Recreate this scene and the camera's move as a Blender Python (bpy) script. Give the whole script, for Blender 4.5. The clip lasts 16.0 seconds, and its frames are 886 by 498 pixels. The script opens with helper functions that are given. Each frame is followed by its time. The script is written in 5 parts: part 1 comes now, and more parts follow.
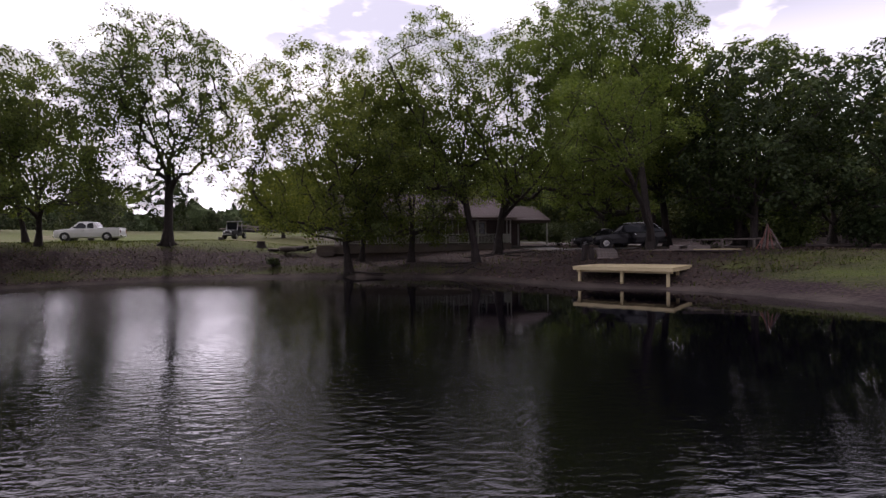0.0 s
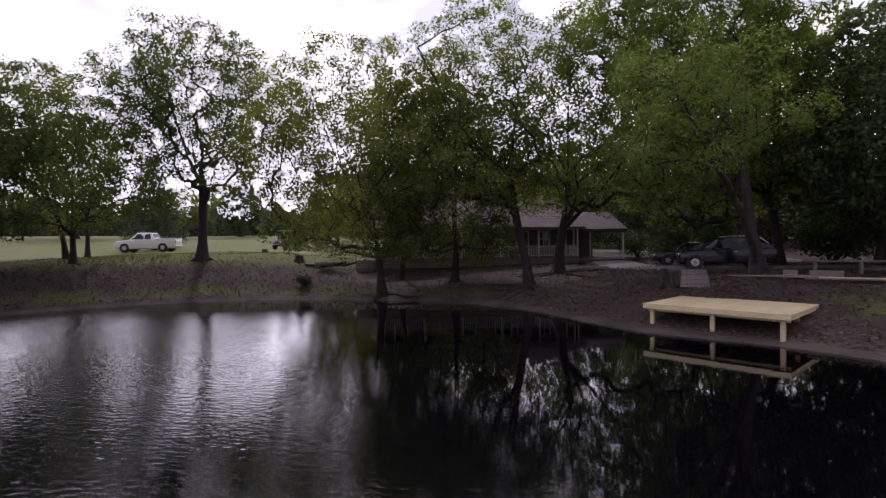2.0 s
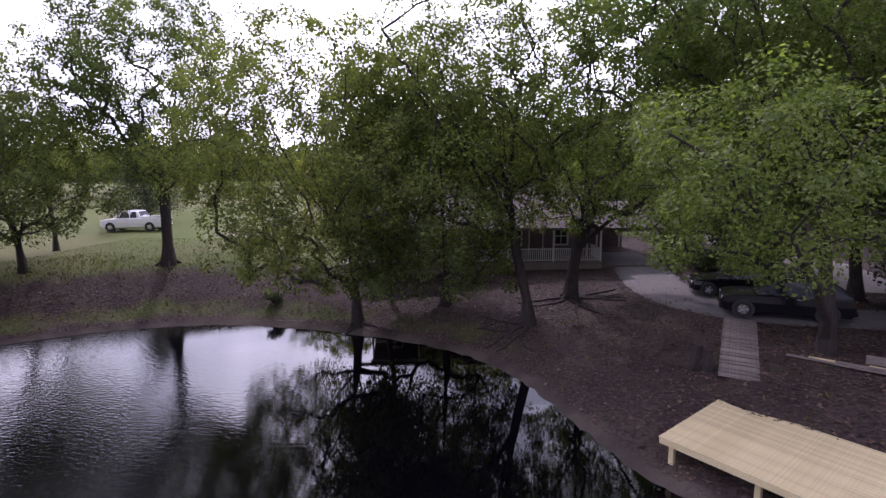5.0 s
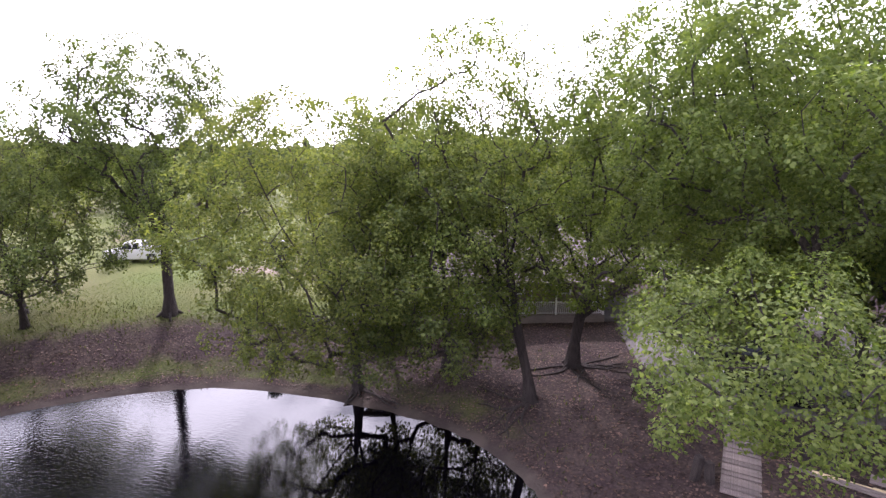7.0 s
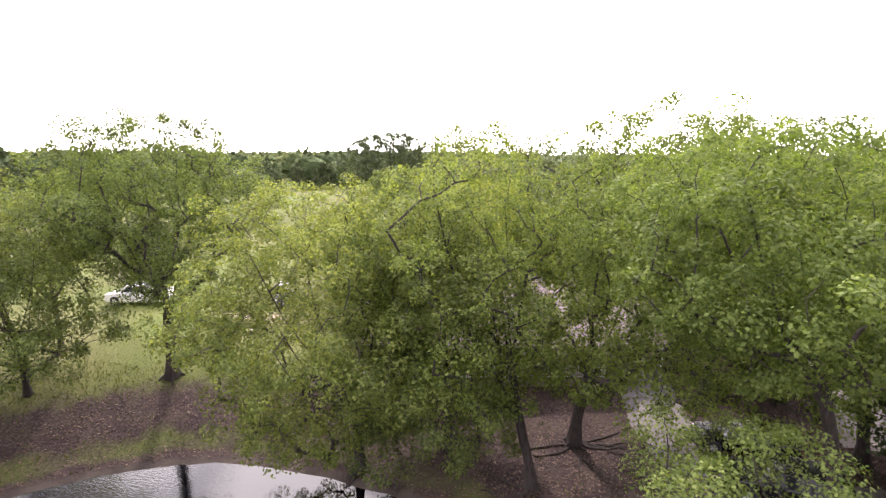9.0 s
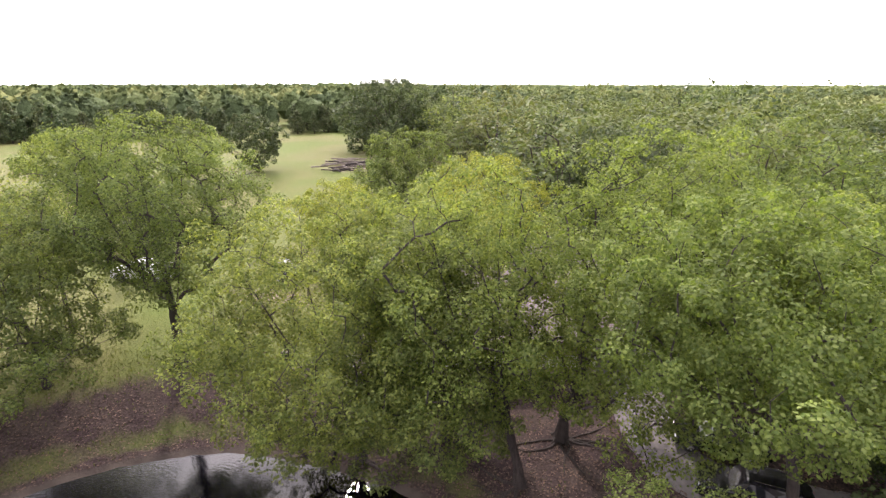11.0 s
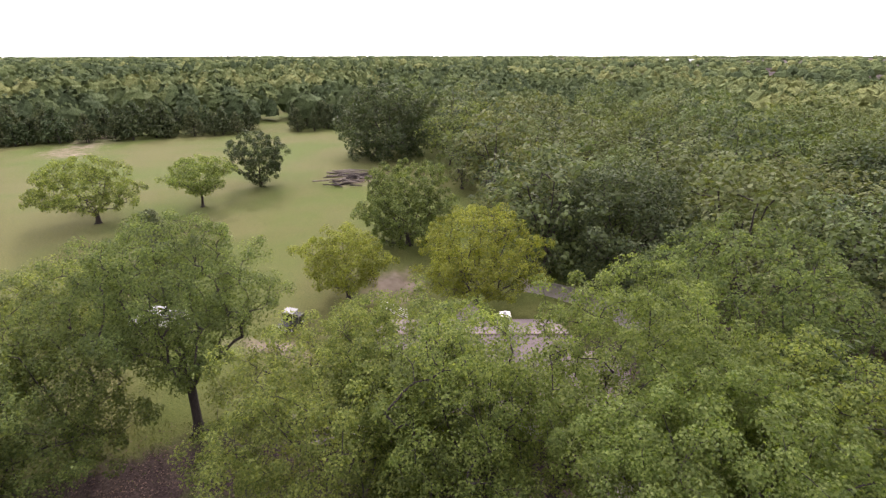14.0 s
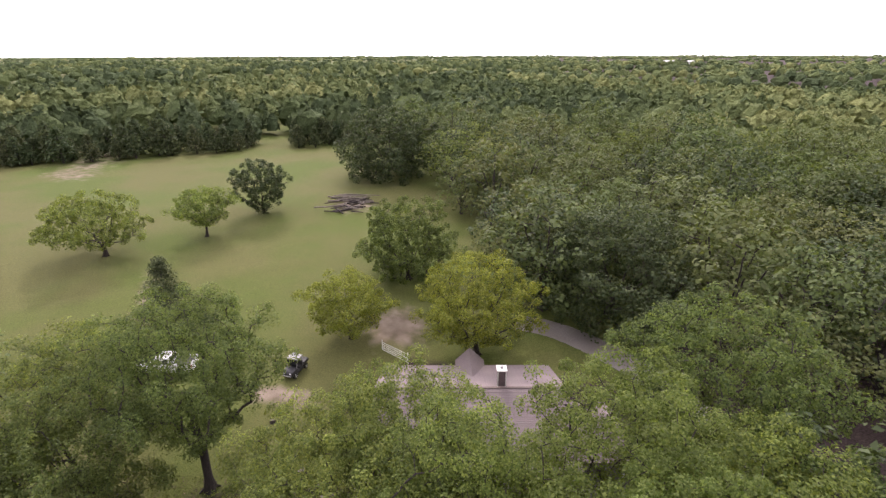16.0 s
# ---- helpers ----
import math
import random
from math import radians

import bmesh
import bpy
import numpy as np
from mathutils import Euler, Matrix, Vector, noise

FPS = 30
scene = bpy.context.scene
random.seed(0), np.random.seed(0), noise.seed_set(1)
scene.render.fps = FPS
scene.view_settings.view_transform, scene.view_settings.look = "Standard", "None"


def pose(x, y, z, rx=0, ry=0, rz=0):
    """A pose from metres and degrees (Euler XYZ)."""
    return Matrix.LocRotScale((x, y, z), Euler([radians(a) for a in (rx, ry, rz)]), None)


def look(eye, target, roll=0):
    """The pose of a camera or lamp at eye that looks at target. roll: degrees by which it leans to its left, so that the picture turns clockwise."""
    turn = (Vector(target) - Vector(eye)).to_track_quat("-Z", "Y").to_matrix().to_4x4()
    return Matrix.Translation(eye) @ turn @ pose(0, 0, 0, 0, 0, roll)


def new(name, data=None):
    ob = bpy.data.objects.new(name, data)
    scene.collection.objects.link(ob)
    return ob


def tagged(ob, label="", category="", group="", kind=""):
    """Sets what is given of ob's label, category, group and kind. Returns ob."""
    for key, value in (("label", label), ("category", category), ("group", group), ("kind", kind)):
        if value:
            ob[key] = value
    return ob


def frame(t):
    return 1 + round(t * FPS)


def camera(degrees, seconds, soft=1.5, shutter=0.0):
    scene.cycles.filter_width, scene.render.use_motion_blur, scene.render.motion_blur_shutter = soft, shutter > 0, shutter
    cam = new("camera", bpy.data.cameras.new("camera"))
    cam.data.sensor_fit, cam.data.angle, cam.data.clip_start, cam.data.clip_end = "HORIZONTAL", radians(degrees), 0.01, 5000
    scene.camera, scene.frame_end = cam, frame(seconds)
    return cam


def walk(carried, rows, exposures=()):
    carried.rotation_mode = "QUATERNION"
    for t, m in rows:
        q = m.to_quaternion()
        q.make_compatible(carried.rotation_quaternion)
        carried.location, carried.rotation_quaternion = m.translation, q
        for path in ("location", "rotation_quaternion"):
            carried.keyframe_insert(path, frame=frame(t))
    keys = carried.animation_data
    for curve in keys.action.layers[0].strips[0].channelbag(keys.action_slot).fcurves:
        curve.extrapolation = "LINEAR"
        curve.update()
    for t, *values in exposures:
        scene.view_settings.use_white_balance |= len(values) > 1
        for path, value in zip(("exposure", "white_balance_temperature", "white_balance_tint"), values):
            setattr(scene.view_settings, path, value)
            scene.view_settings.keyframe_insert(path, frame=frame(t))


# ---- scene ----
cam = camera(83.0, 16.0, soft=1.4)
PATH = [
    (0, (-3.93, -12.91, 2.166), (-3.836, -10.912, 2.152), -0.7),
    (0.5, (-3.086, -11.534, 2.23), (-3.155, -9.536, 2.214), -1.0),
    (1, (-2.42, -10.091, 2.482), (-2.59, -8.098, 2.466), -0.9),
    (1.5, (-1.874, -8.755, 2.957), (-2.079, -6.766, 2.938), -1.0),
    (2, (-1.414, -7.585, 3.414), (-1.65, -5.599, 3.395), -0.8),
    (2.5, (-0.877, -6.343, 3.996), (-1.172, -4.365, 3.955), -0.8),
    (3, (-0.408, -5.176, 4.526), (-0.738, -3.205, 4.446), -0.7),
    (5.5, (0.68, -0.731, 9.386), (0.292, 1.203, 9.055), -0.5),
    (6, (0.674, -0.438, 10.377), (0.284, 1.495, 10.04), -0.4),
    (6.5, (0.652, -0.341, 11.422), (0.254, 1.589, 11.077), -0.3),
    (7, (0.588, -0.327, 12.557), (0.19, 1.601, 12.204), -0.2),
    (7.5, (0.581, -0.236, 13.731), (0.183, 1.691, 13.372), -0.1),
    (8, (0.559, -0.106, 14.933), (0.161, 1.82, 14.57), -0.1),
    (8.5, (0.444, 0.192, 15.974), (0.044, 2.118, 15.609), -0.1),
    (9, (0.349, 0.416, 16.938), (-0.051, 2.341, 16.573), -0.0),
    (9.5, (0.359, 0.422, 17.894), (-0.04, 2.345, 17.513), -0.0),
    (12, (0.693, 1.399, 23.861), (0.306, 3.221, 23.134), 0.1),
    (12.5, (0.586, 1.379, 25.303), (0.203, 3.204, 24.58), 0.1),
    (13, (0.644, 1.461, 26.579), (0.257, 3.285, 25.855), 0.2),
    (13.5, (0.707, 1.421, 27.889), (0.319, 3.244, 27.165), 0.0),
    (14, (0.664, 1.602, 29.243), (0.275, 3.425, 28.517), -0.1),
    (14.5, (0.678, 1.636, 30.664), (0.291, 3.458, 29.937), -0.1),
    (15, (0.692, 1.687, 31.923), (0.303, 3.51, 31.2), -0.1),
    (15.5, (0.723, 1.722, 33.298), (0.335, 3.545, 32.573), -0.2),
    (16, (0.711, 1.766, 34.606), (0.323, 3.588, 33.878), -0.2),
]
# exposure: the camera opens up as it climbs out of the shade
EXPOSURES = [(0.0, -1.85, 6250, 32), (1.5, -1.8, 6100, 33), (3.0, -1.25, 5950, 36), (5.5, -1.05, 5700, 38), (6.5, -0.45, 5800, 36), (8.0, 0.1, 6400, 28), (9.5, 0.08, 6700, 25), (12.0, -0.25, 6700, 24), (16.0, -0.9, 6600, 27)]
walk(cam, [(t, look(eye, target, roll)) for t, eye, target, roll in PATH], EXPOSURES)

# ---- world, sun ----
SUN_AZ, SUN_EL = -24.0, 44.0          # degrees from +y towards +x, and above the horizon
world = bpy.data.worlds.new("sky")
scene.world = world
world.use_nodes = True
wn, wl = world.node_tree.nodes, world.node_tree.links
wn.clear()
w_out = wn.new("ShaderNodeOutputWorld")
w_bg = wn.new("ShaderNodeBackground")
w_sky = wn.new("ShaderNodeTexSky")
w_sky.sky_type = "NISHITA"
w_sky.sun_disc = False
w_sky.sun_elevation = radians(SUN_EL)
w_sky.sun_rotation = radians(SUN_AZ)
w_sky.air_density, w_sky.dust_density = 1.3, 0.6
w_co = wn.new("ShaderNodeTexCoord")
w_map = wn.new("ShaderNodeMapping")
w_map.inputs["Scale"].default_value = (1.0, 1.0, 2.6)
w_map.inputs["Location"].default_value = (0.35, 0.1, 0.0)
w_noise = wn.new("ShaderNodeTexNoise")
w_noise.inputs["Scale"].default_value = 4.4
w_noise.inputs["Detail"].default_value = 7.0
w_noise.inputs["Roughness"].default_value = 0.55
w_ramp = wn.new("ShaderNodeValToRGB")
w_ramp.color_ramp.elements[0].position = 0.45
w_ramp.color_ramp.elements[1].position = 0.57
w_ramp.color_ramp.elements[0].color = (0.30, 0.30, 0.30, 1)      # a thin veil over the blue
w_mix = wn.new("ShaderNodeMix")
w_mix.data_type = "RGBA"
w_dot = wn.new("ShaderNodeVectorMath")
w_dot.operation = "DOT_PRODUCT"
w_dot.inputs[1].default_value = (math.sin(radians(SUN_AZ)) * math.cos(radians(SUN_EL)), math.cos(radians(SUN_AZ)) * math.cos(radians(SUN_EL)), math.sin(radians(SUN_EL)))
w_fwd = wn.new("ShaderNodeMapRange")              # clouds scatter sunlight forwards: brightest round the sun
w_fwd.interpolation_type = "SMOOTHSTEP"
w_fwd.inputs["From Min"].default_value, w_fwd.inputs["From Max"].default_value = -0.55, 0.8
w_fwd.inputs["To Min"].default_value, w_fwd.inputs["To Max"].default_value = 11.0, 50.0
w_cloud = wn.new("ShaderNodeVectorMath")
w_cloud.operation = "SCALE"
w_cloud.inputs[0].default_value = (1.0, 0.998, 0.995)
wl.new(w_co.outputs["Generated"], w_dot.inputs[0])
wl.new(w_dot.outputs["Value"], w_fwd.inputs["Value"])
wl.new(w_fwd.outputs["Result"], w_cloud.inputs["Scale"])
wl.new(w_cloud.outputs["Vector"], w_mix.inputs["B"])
wl.new(w_co.outputs["Generated"], w_map.inputs["Vector"])
wl.new(w_map.outputs["Vector"], w_noise.inputs["Vector"])
wl.new(w_noise.outputs["Fac"], w_ramp.inputs["Fac"])
w_sep = wn.new("ShaderNodeSeparateXYZ")
w_haze = wn.new("ShaderNodeMapRange")
w_haze.inputs["From Min"].default_value, w_haze.inputs["From Max"].default_value = 0.18, 0.46
w_haze.inputs["To Min"].default_value, w_haze.inputs["To Max"].default_value = 1.0, 0.0
w_max = wn.new("ShaderNodeMath")
w_max.operation = "MAXIMUM"
wl.new(w_co.outputs["Generated"], w_sep.inputs["Vector"])
wl.new(w_sep.outputs["Z"], w_haze.inputs["Value"])
wl.new(w_haze.outputs["Result"], w_max.inputs[0])
wl.new(w_ramp.outputs["Color"], w_max.inputs[1])
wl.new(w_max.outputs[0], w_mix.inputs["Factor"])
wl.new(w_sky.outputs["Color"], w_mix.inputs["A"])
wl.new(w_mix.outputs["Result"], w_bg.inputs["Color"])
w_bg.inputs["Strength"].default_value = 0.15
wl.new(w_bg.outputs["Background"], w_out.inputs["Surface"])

sun = new("sun", bpy.data.lights.new("sun", "SUN"))
sun.data.energy, sun.data.angle, sun.data.color = 5.0, radians(2.5), (1.0, 0.93, 0.82)
_sd = Vector((math.sin(radians(SUN_AZ)) * math.cos(radians(SUN_EL)), math.cos(radians(SUN_AZ)) * math.cos(radians(SUN_EL)), math.sin(radians(SUN_EL))))
sun.matrix_basis = look((0, 0, 60), Vector((0, 0, 60)) - _sd)


# ---- materials ----
def material(name, build):
    m = bpy.data.materials.new(name)
    m.use_nodes = True
    n, l = m.node_tree.nodes, m.node_tree.links
    n.clear()
    out = n.new("ShaderNodeOutputMaterial")
    build(n, l, out)
    return m


def surface(name, c1, c2, scale=8.0, rough=0.8, metal=0.0, bump=0.2, fine=6.0, vary=0.0, stretch=(1, 1, 1), c3=None, big=0.6, coat=0.0, dist=0.02):
    """Two-scale noise between two colours, a broad stain, grain bump and a little shift from object to object."""
    def build(n, l, out):
        b = n.new("ShaderNodeBsdfPrincipled")
        co = n.new("ShaderNodeTexCoord")
        mp = n.new("ShaderNodeMapping")
        mp.inputs["Scale"].default_value = stretch
        l.new(co.outputs["Object"], mp.inputs["Vector"])
        n1, n2 = n.new("ShaderNodeTexNoise"), n.new("ShaderNodeTexNoise")
        n1.inputs["Scale"].default_value, n1.inputs["Detail"].default_value = scale, 5
        n2.inputs["Scale"].default_value, n2.inputs["Detail"].default_value = big, 3
        l.new(mp.outputs["Vector"], n1.inputs["Vector"])
        l.new(co.outputs["Object"], n2.inputs["Vector"])
        r = n.new("ShaderNodeValToRGB")
        r.color_ramp.elements[0].position, r.color_ramp.elements[1].position = 0.3, 0.7
        r.color_ramp.elements[0].color, r.color_ramp.elements[1].color = (*c1, 1), (*c2, 1)
        l.new(n1.outputs["Fac"], r.inputs["Fac"])
        mx = n.new("ShaderNodeMix")
        mx.data_type = "RGBA"
        r2 = n.new("ShaderNodeValToRGB")
        r2.color_ramp.elements[0].position, r2.color_ramp.elements[1].position = 0.42, 0.68
        l.new(n2.outputs["Fac"], r2.inputs["Fac"])
        sc = n.new("ShaderNodeMath")
        sc.operation = "MULTIPLY"
        sc.inputs[1].default_value = 0.6
        l.new(r2.outputs["Color"], sc.inputs[0])
        l.new(sc.outputs[0], mx.inputs["Factor"])
        l.new(r.outputs["Color"], mx.inputs["A"])
        third = c3 or tuple(0.72 * a + 0.28 * (sum(c1) / 3) * 0.7 for a in c1)
        mx.inputs["B"].default_value = (*third, 1)
        last = mx.outputs["Result"]
        if vary:
            oi = n.new("ShaderNodeObjectInfo")
            hs = n.new("ShaderNodeHueSaturation")
            mr = n.new("ShaderNodeMapRange")
            mr.inputs["To Min"].default_value, mr.inputs["To Max"].default_value = 1 - vary, 1 + vary
            l.new(oi.outputs["Random"], mr.inputs["Value"])
            l.new(mr.outputs["Result"], hs.inputs["Value"])
            l.new(last, hs.inputs["Color"])
            last = hs.outputs["Color"]
        l.new(last, b.inputs["Base Color"])
        b.inputs["Roughness"].default_value, b.inputs["Metallic"].default_value = rough, metal
        b.inputs["Coat Weight"].default_value = coat
        if bump:
            bp = n.new("ShaderNodeBump")
            n3 = n.new("ShaderNodeTexNoise")
            n3.inputs["Scale"].default_value, n3.inputs["Detail"].default_value = scale * fine, 4
            l.new(mp.outputs["Vector"], n3.inputs["Vector"])
            l.new(n3.outputs["Fac"], bp.inputs["Height"])
            bp.inputs["Strength"].default_value, bp.inputs["Distance"].default_value = bump, dist
            l.new(bp.outputs["Normal"], b.inputs["Normal"])
        l.new(b.outputs["BSDF"], out.inputs["Surface"])
    return material(name, build)


def leafage(name, c1, c2, glow, trans=0.42, hue=0.03):
    """Leaves: each one its own shade, every tree a little different, light shining through."""
    def build(n, l, out):
        geo, oi = n.new("ShaderNodeNewGeometry"), n.new("ShaderNodeObjectInfo")
        r = n.new("ShaderNodeValToRGB")
        r.color_ramp.elements[0].color, r.color_ramp.elements[1].color = (*c1, 1), (*c2, 1)
        l.new(geo.outputs["Random Per Island"], r.inputs["Fac"])
        co, no = n.new("ShaderNodeTexCoord"), n.new("ShaderNodeTexNoise")
        no.inputs["Scale"].default_value, no.inputs["Detail"].default_value = 0.45, 2
        l.new(co.outputs["Object"], no.inputs["Vector"])
        hs = n.new("ShaderNodeHueSaturation")
        m1, m2 = n.new("ShaderNodeMapRange"), n.new("ShaderNodeMapRange")
        m1.inputs["To Min"].default_value, m1.inputs["To Max"].default_value = 0.5 - hue, 0.5 + hue * 0.6
        m2.inputs["From Min"].default_value, m2.inputs["From Max"].default_value = 0.3, 0.7
        m2.inputs["To Min"].default_value, m2.inputs["To Max"].default_value = 0.7, 1.35
        l.new(oi.outputs["Random"], m1.inputs["Value"])
        l.new(no.outputs["Fac"], m2.inputs["Value"])
        l.new(m1.outputs["Result"], hs.inputs["Hue"])
        l.new(m2.outputs["Result"], hs.inputs["Value"])
        l.new(r.outputs["Color"], hs.inputs["Color"])
        b = n.new("ShaderNodeBsdfPrincipled")
        b.inputs["Roughness"].default_value = 0.6
        b.inputs["Specular IOR Level"].default_value = 0.2
        l.new(hs.outputs["Color"], b.inputs["Base Color"])
        t = n.new("ShaderNodeBsdfTranslucent")
        mx = n.new("ShaderNodeMix")
        mx.data_type, mx.blend_type = "RGBA", "MULTIPLY"
        mx.inputs["Factor"].default_value = 1.0
        mx.inputs["B"].default_value = (*glow, 1)
        l.new(hs.outputs["Color"], mx.inputs["A"])
        l.new(mx.outputs["Result"], t.inputs["Color"])
        ms = n.new("ShaderNodeMixShader")
        ms.inputs["Fac"].default_value = trans
        l.new(b.outputs["BSDF"], ms.inputs[1])
        l.new(t.outputs["BSDF"], ms.inputs[2])
        l.new(ms.outputs["Shader"], out.inputs["Surface"])
    return material(name, build)


M_OAK = leafage("oak_leaves", (0.043, 0.070, 0.021), (0.140, 0.184, 0.058), (1.6, 1.5, 0.75), 0.48, 0.012)
M_LIGHT = leafage("elm_leaves", (0.060, 0.096, 0.023), (0.186, 0.238, 0.066), (1.6, 1.5, 0.7), 0.48, 0.012)
M_YELLOW = leafage("yellowing_leaves", (0.098, 0.131, 0.022), (0.222, 0.250, 0.045), (1.5, 1.45, 0.6), 0.44, 0.006)
M_FRESH = leafage("fresh_oak_leaves", (0.064, 0.097, 0.023), (0.170, 0.210, 0.062), (1.4, 1.5, 0.6), 0.46, 0.006)
M_DARK = leafage("dark_leaves", (0.034, 0.056, 0.024), (0.072, 0.098, 0.040), (1.4, 1.4, 0.7), 0.3, 0.012)
M_CEDAR = leafage("cedar_needles", (0.034, 0.056, 0.024), (0.092, 0.115, 0.050), (1.2, 1.3, 0.8), 0.15)
M_WOODS = leafage("woods_leaves", (0.068, 0.096, 0.034), (0.110, 0.138, 0.050), (1.5, 1.45, 0.7), 0.3, 0.03)


def canopy_build(n, l, out):
    """Far crowns: every tree its own green, mottled by leaf masses."""
    b = n.new("ShaderNodeBsdfPrincipled")
    b.inputs["Roughness"].default_value = 0.95
    b.inputs["Specular IOR Level"].default_value = 0.1
    at = n.new("ShaderNodeAttribute")
    at.attribute_name = "tint"
    r = n.new("ShaderNodeValToRGB")
    e = r.color_ramp.elements
    e[0].position, e[1].position = 0.0, 1.0
    e[0].color, e[1].color = (0.066, 0.092, 0.044, 1), (0.205, 0.225, 0.088, 1)
    for p, c in ((0.35, (0.098, 0.130, 0.054, 1)), (0.75, (0.142, 0.172, 0.068, 1))):
        k = e.new(p)
        k.color = c
    l.new(at.outputs["Fac"], r.inputs["Fac"])
    co, no = n.new("ShaderNodeTexCoord"), n.new("ShaderNodeTexNoise")
    no.inputs["Scale"].default_value, no.inputs["Detail"].default_value, no.inputs["Roughness"].default_value = 0.8, 6, 0.7
    l.new(co.outputs["Object"], no.inputs["Vector"])
    m = n.new("ShaderNodeMapRange")
    m.inputs["From Min"].default_value, m.inputs["From Max"].default_value = 0.3, 0.7
    m.inputs["To Min"].default_value, m.inputs["To Max"].default_value = 0.7, 1.3
    l.new(no.outputs["Fac"], m.inputs["Value"])
    hs = n.new("ShaderNodeHueSaturation")
    l.new(r.outputs["Color"], hs.inputs["Color"])
    l.new(m.outputs["Result"], hs.inputs["Value"])
    l.new(hs.outputs["Color"], b.inputs["Base Color"])
    bp = n.new("ShaderNodeBump")
    bp.inputs["Strength"].default_value, bp.inputs["Distance"].default_value = 1.0, 1.2
    l.new(no.outputs["Fac"], bp.inputs["Height"])
    l.new(bp.outputs["Normal"], b.inputs["Normal"])
    l.new(b.outputs["BSDF"], out.inputs["Surface"])


M_FARWOODS = material("far_canopy", canopy_build)
M_BARK = surface("bark", (0.024, 0.019, 0.018), (0.064, 0.050, 0.046), 5, 0.95, bump=0.7, stretch=(2.5, 2.5, 0.5), dist=0.05)
M_DEAD = surface("dead_wood", (0.13, 0.11, 0.095), (0.27, 0.235, 0.20), 6, 0.95, bump=0.5, stretch=(2, 2, 0.5))
M_SHINGLE = surface("asphalt_shingles", (0.15, 0.12, 0.122), (0.245, 0.20, 0.20), 14, 0.95, bump=0.4, c3=(0.20, 0.17, 0.165), stretch=(1, 3, 3), vary=0.05)
M_SIDING = surface("mauve_siding", (0.13, 0.095, 0.10), (0.17, 0.125, 0.128), 3, 0.7, bump=0.1, vary=0.04)
M_WHITE = surface("white_paint", (0.66, 0.65, 0.62), (0.78, 0.77, 0.74), 5, 0.55, bump=0.1, vary=0.06)
M_TRIM = surface("brown_trim", (0.10, 0.07, 0.06), (0.15, 0.11, 0.10), 6, 0.6, bump=0.1)
M_DECKBOARD = surface("deck_boards", (0.20, 0.16, 0.14), (0.30, 0.25, 0.22), 8, 0.85, bump=0.3, vary=0.1, stretch=(0.4, 4, 4))
M_PINE = surface("new_pine", (0.50, 0.41, 0.23), (0.64, 0.54, 0.33), 5, 0.75, bump=0.25, stretch=(4.0, 0.4, 4.0), vary=0.09, c3=(0.46, 0.38, 0.20), big=1.2)
M_OLDWOOD = surface("weathered_wood", (0.12, 0.10, 0.092), (0.24, 0.20, 0.185), 6, 0.9, bump=0.4, vary=0.2, stretch=(0.5, 4, 4))
M_CONCRETE = surface("concrete_drive", (0.115, 0.105, 0.106), (0.18, 0.165, 0.163), 4, 0.9, bump=0.25, c3=(0.12, 0.11, 0.11), big=0.25)
M_GRAVEL = surface("gravel_drive", (0.15, 0.135, 0.13), (0.26, 0.235, 0.22), 9, 0.95, bump=0.6, c3=(0.18, 0.155, 0.14), big=0.2)
M_BLACKPAINT = surface("black_car_paint", (0.008, 0.008, 0.011), (0.012, 0.012, 0.016), 2, 0.12, bump=0.0)
M_WHITEPAINT = surface("white_car_paint", (0.72, 0.72, 0.72), (0.78, 0.78, 0.77), 2, 0.3, bump=0.0, coat=0.6)
M_TYRE = surface("tyre_rubber", (0.015, 0.015, 0.015), (0.03, 0.03, 0.028), 12, 0.9, bump=0.3)
M_CHROME = surface("chrome", (0.55, 0.55, 0.56), (0.68, 0.68, 0.69), 5, 0.25, metal=1.0, bump=0.0)
M_PLASTIC = surface("black_plastic", (0.02, 0.02, 0.022), (0.04, 0.04, 0.042), 6, 0.6, bump=0.1)
M_GREYROOF = surface("grey_plastic_roof", (0.22, 0.22, 0.23), (0.29, 0.29, 0.30), 6, 0.5, bump=0.05)
M_LENS = surface("clear_lens", (0.62, 0.63, 0.65), (0.75, 0.76, 0.78), 9, 0.1, bump=0.0, coat=1.0)
M_REDLENS = surface("red_lens", (0.30, 0.015, 0.012), (0.36, 0.02, 0.015), 9, 0.15, bump=0.0, coat=1.0)
M_METAL = surface("grey_metal", (0.34, 0.34, 0.35), (0.46, 0.46, 0.47), 8, 0.45, metal=0.7, bump=0.1)
M_ROOFMETAL = surface("barn_metal", (0.62, 0.63, 0.64), (0.74, 0.74, 0.74), 1, 0.5, bump=0.0)
M_RED = surface("reddish_timber", (0.22, 0.10, 0.085), (0.30, 0.15, 0.12), 5, 0.85, bump=0.3, vary=0.2)
M_LITTER = leafage("fallen_leaves", (0.035, 0.024, 0.020), (0.15, 0.10, 0.075), (1, 0.9, 0.7), 0.1, 0.02)
M_GRASS = leafage("grass_blades", (0.050, 0.074, 0.014), (0.110, 0.132, 0.028), (1.3, 1.3, 0.6), 0.3, 0.01)
M_WEED = leafage("bank_weeds", (0.050, 0.075, 0.022), (0.120, 0.135, 0.042), (1.3, 1.3, 0.6), 0.3, 0.01)


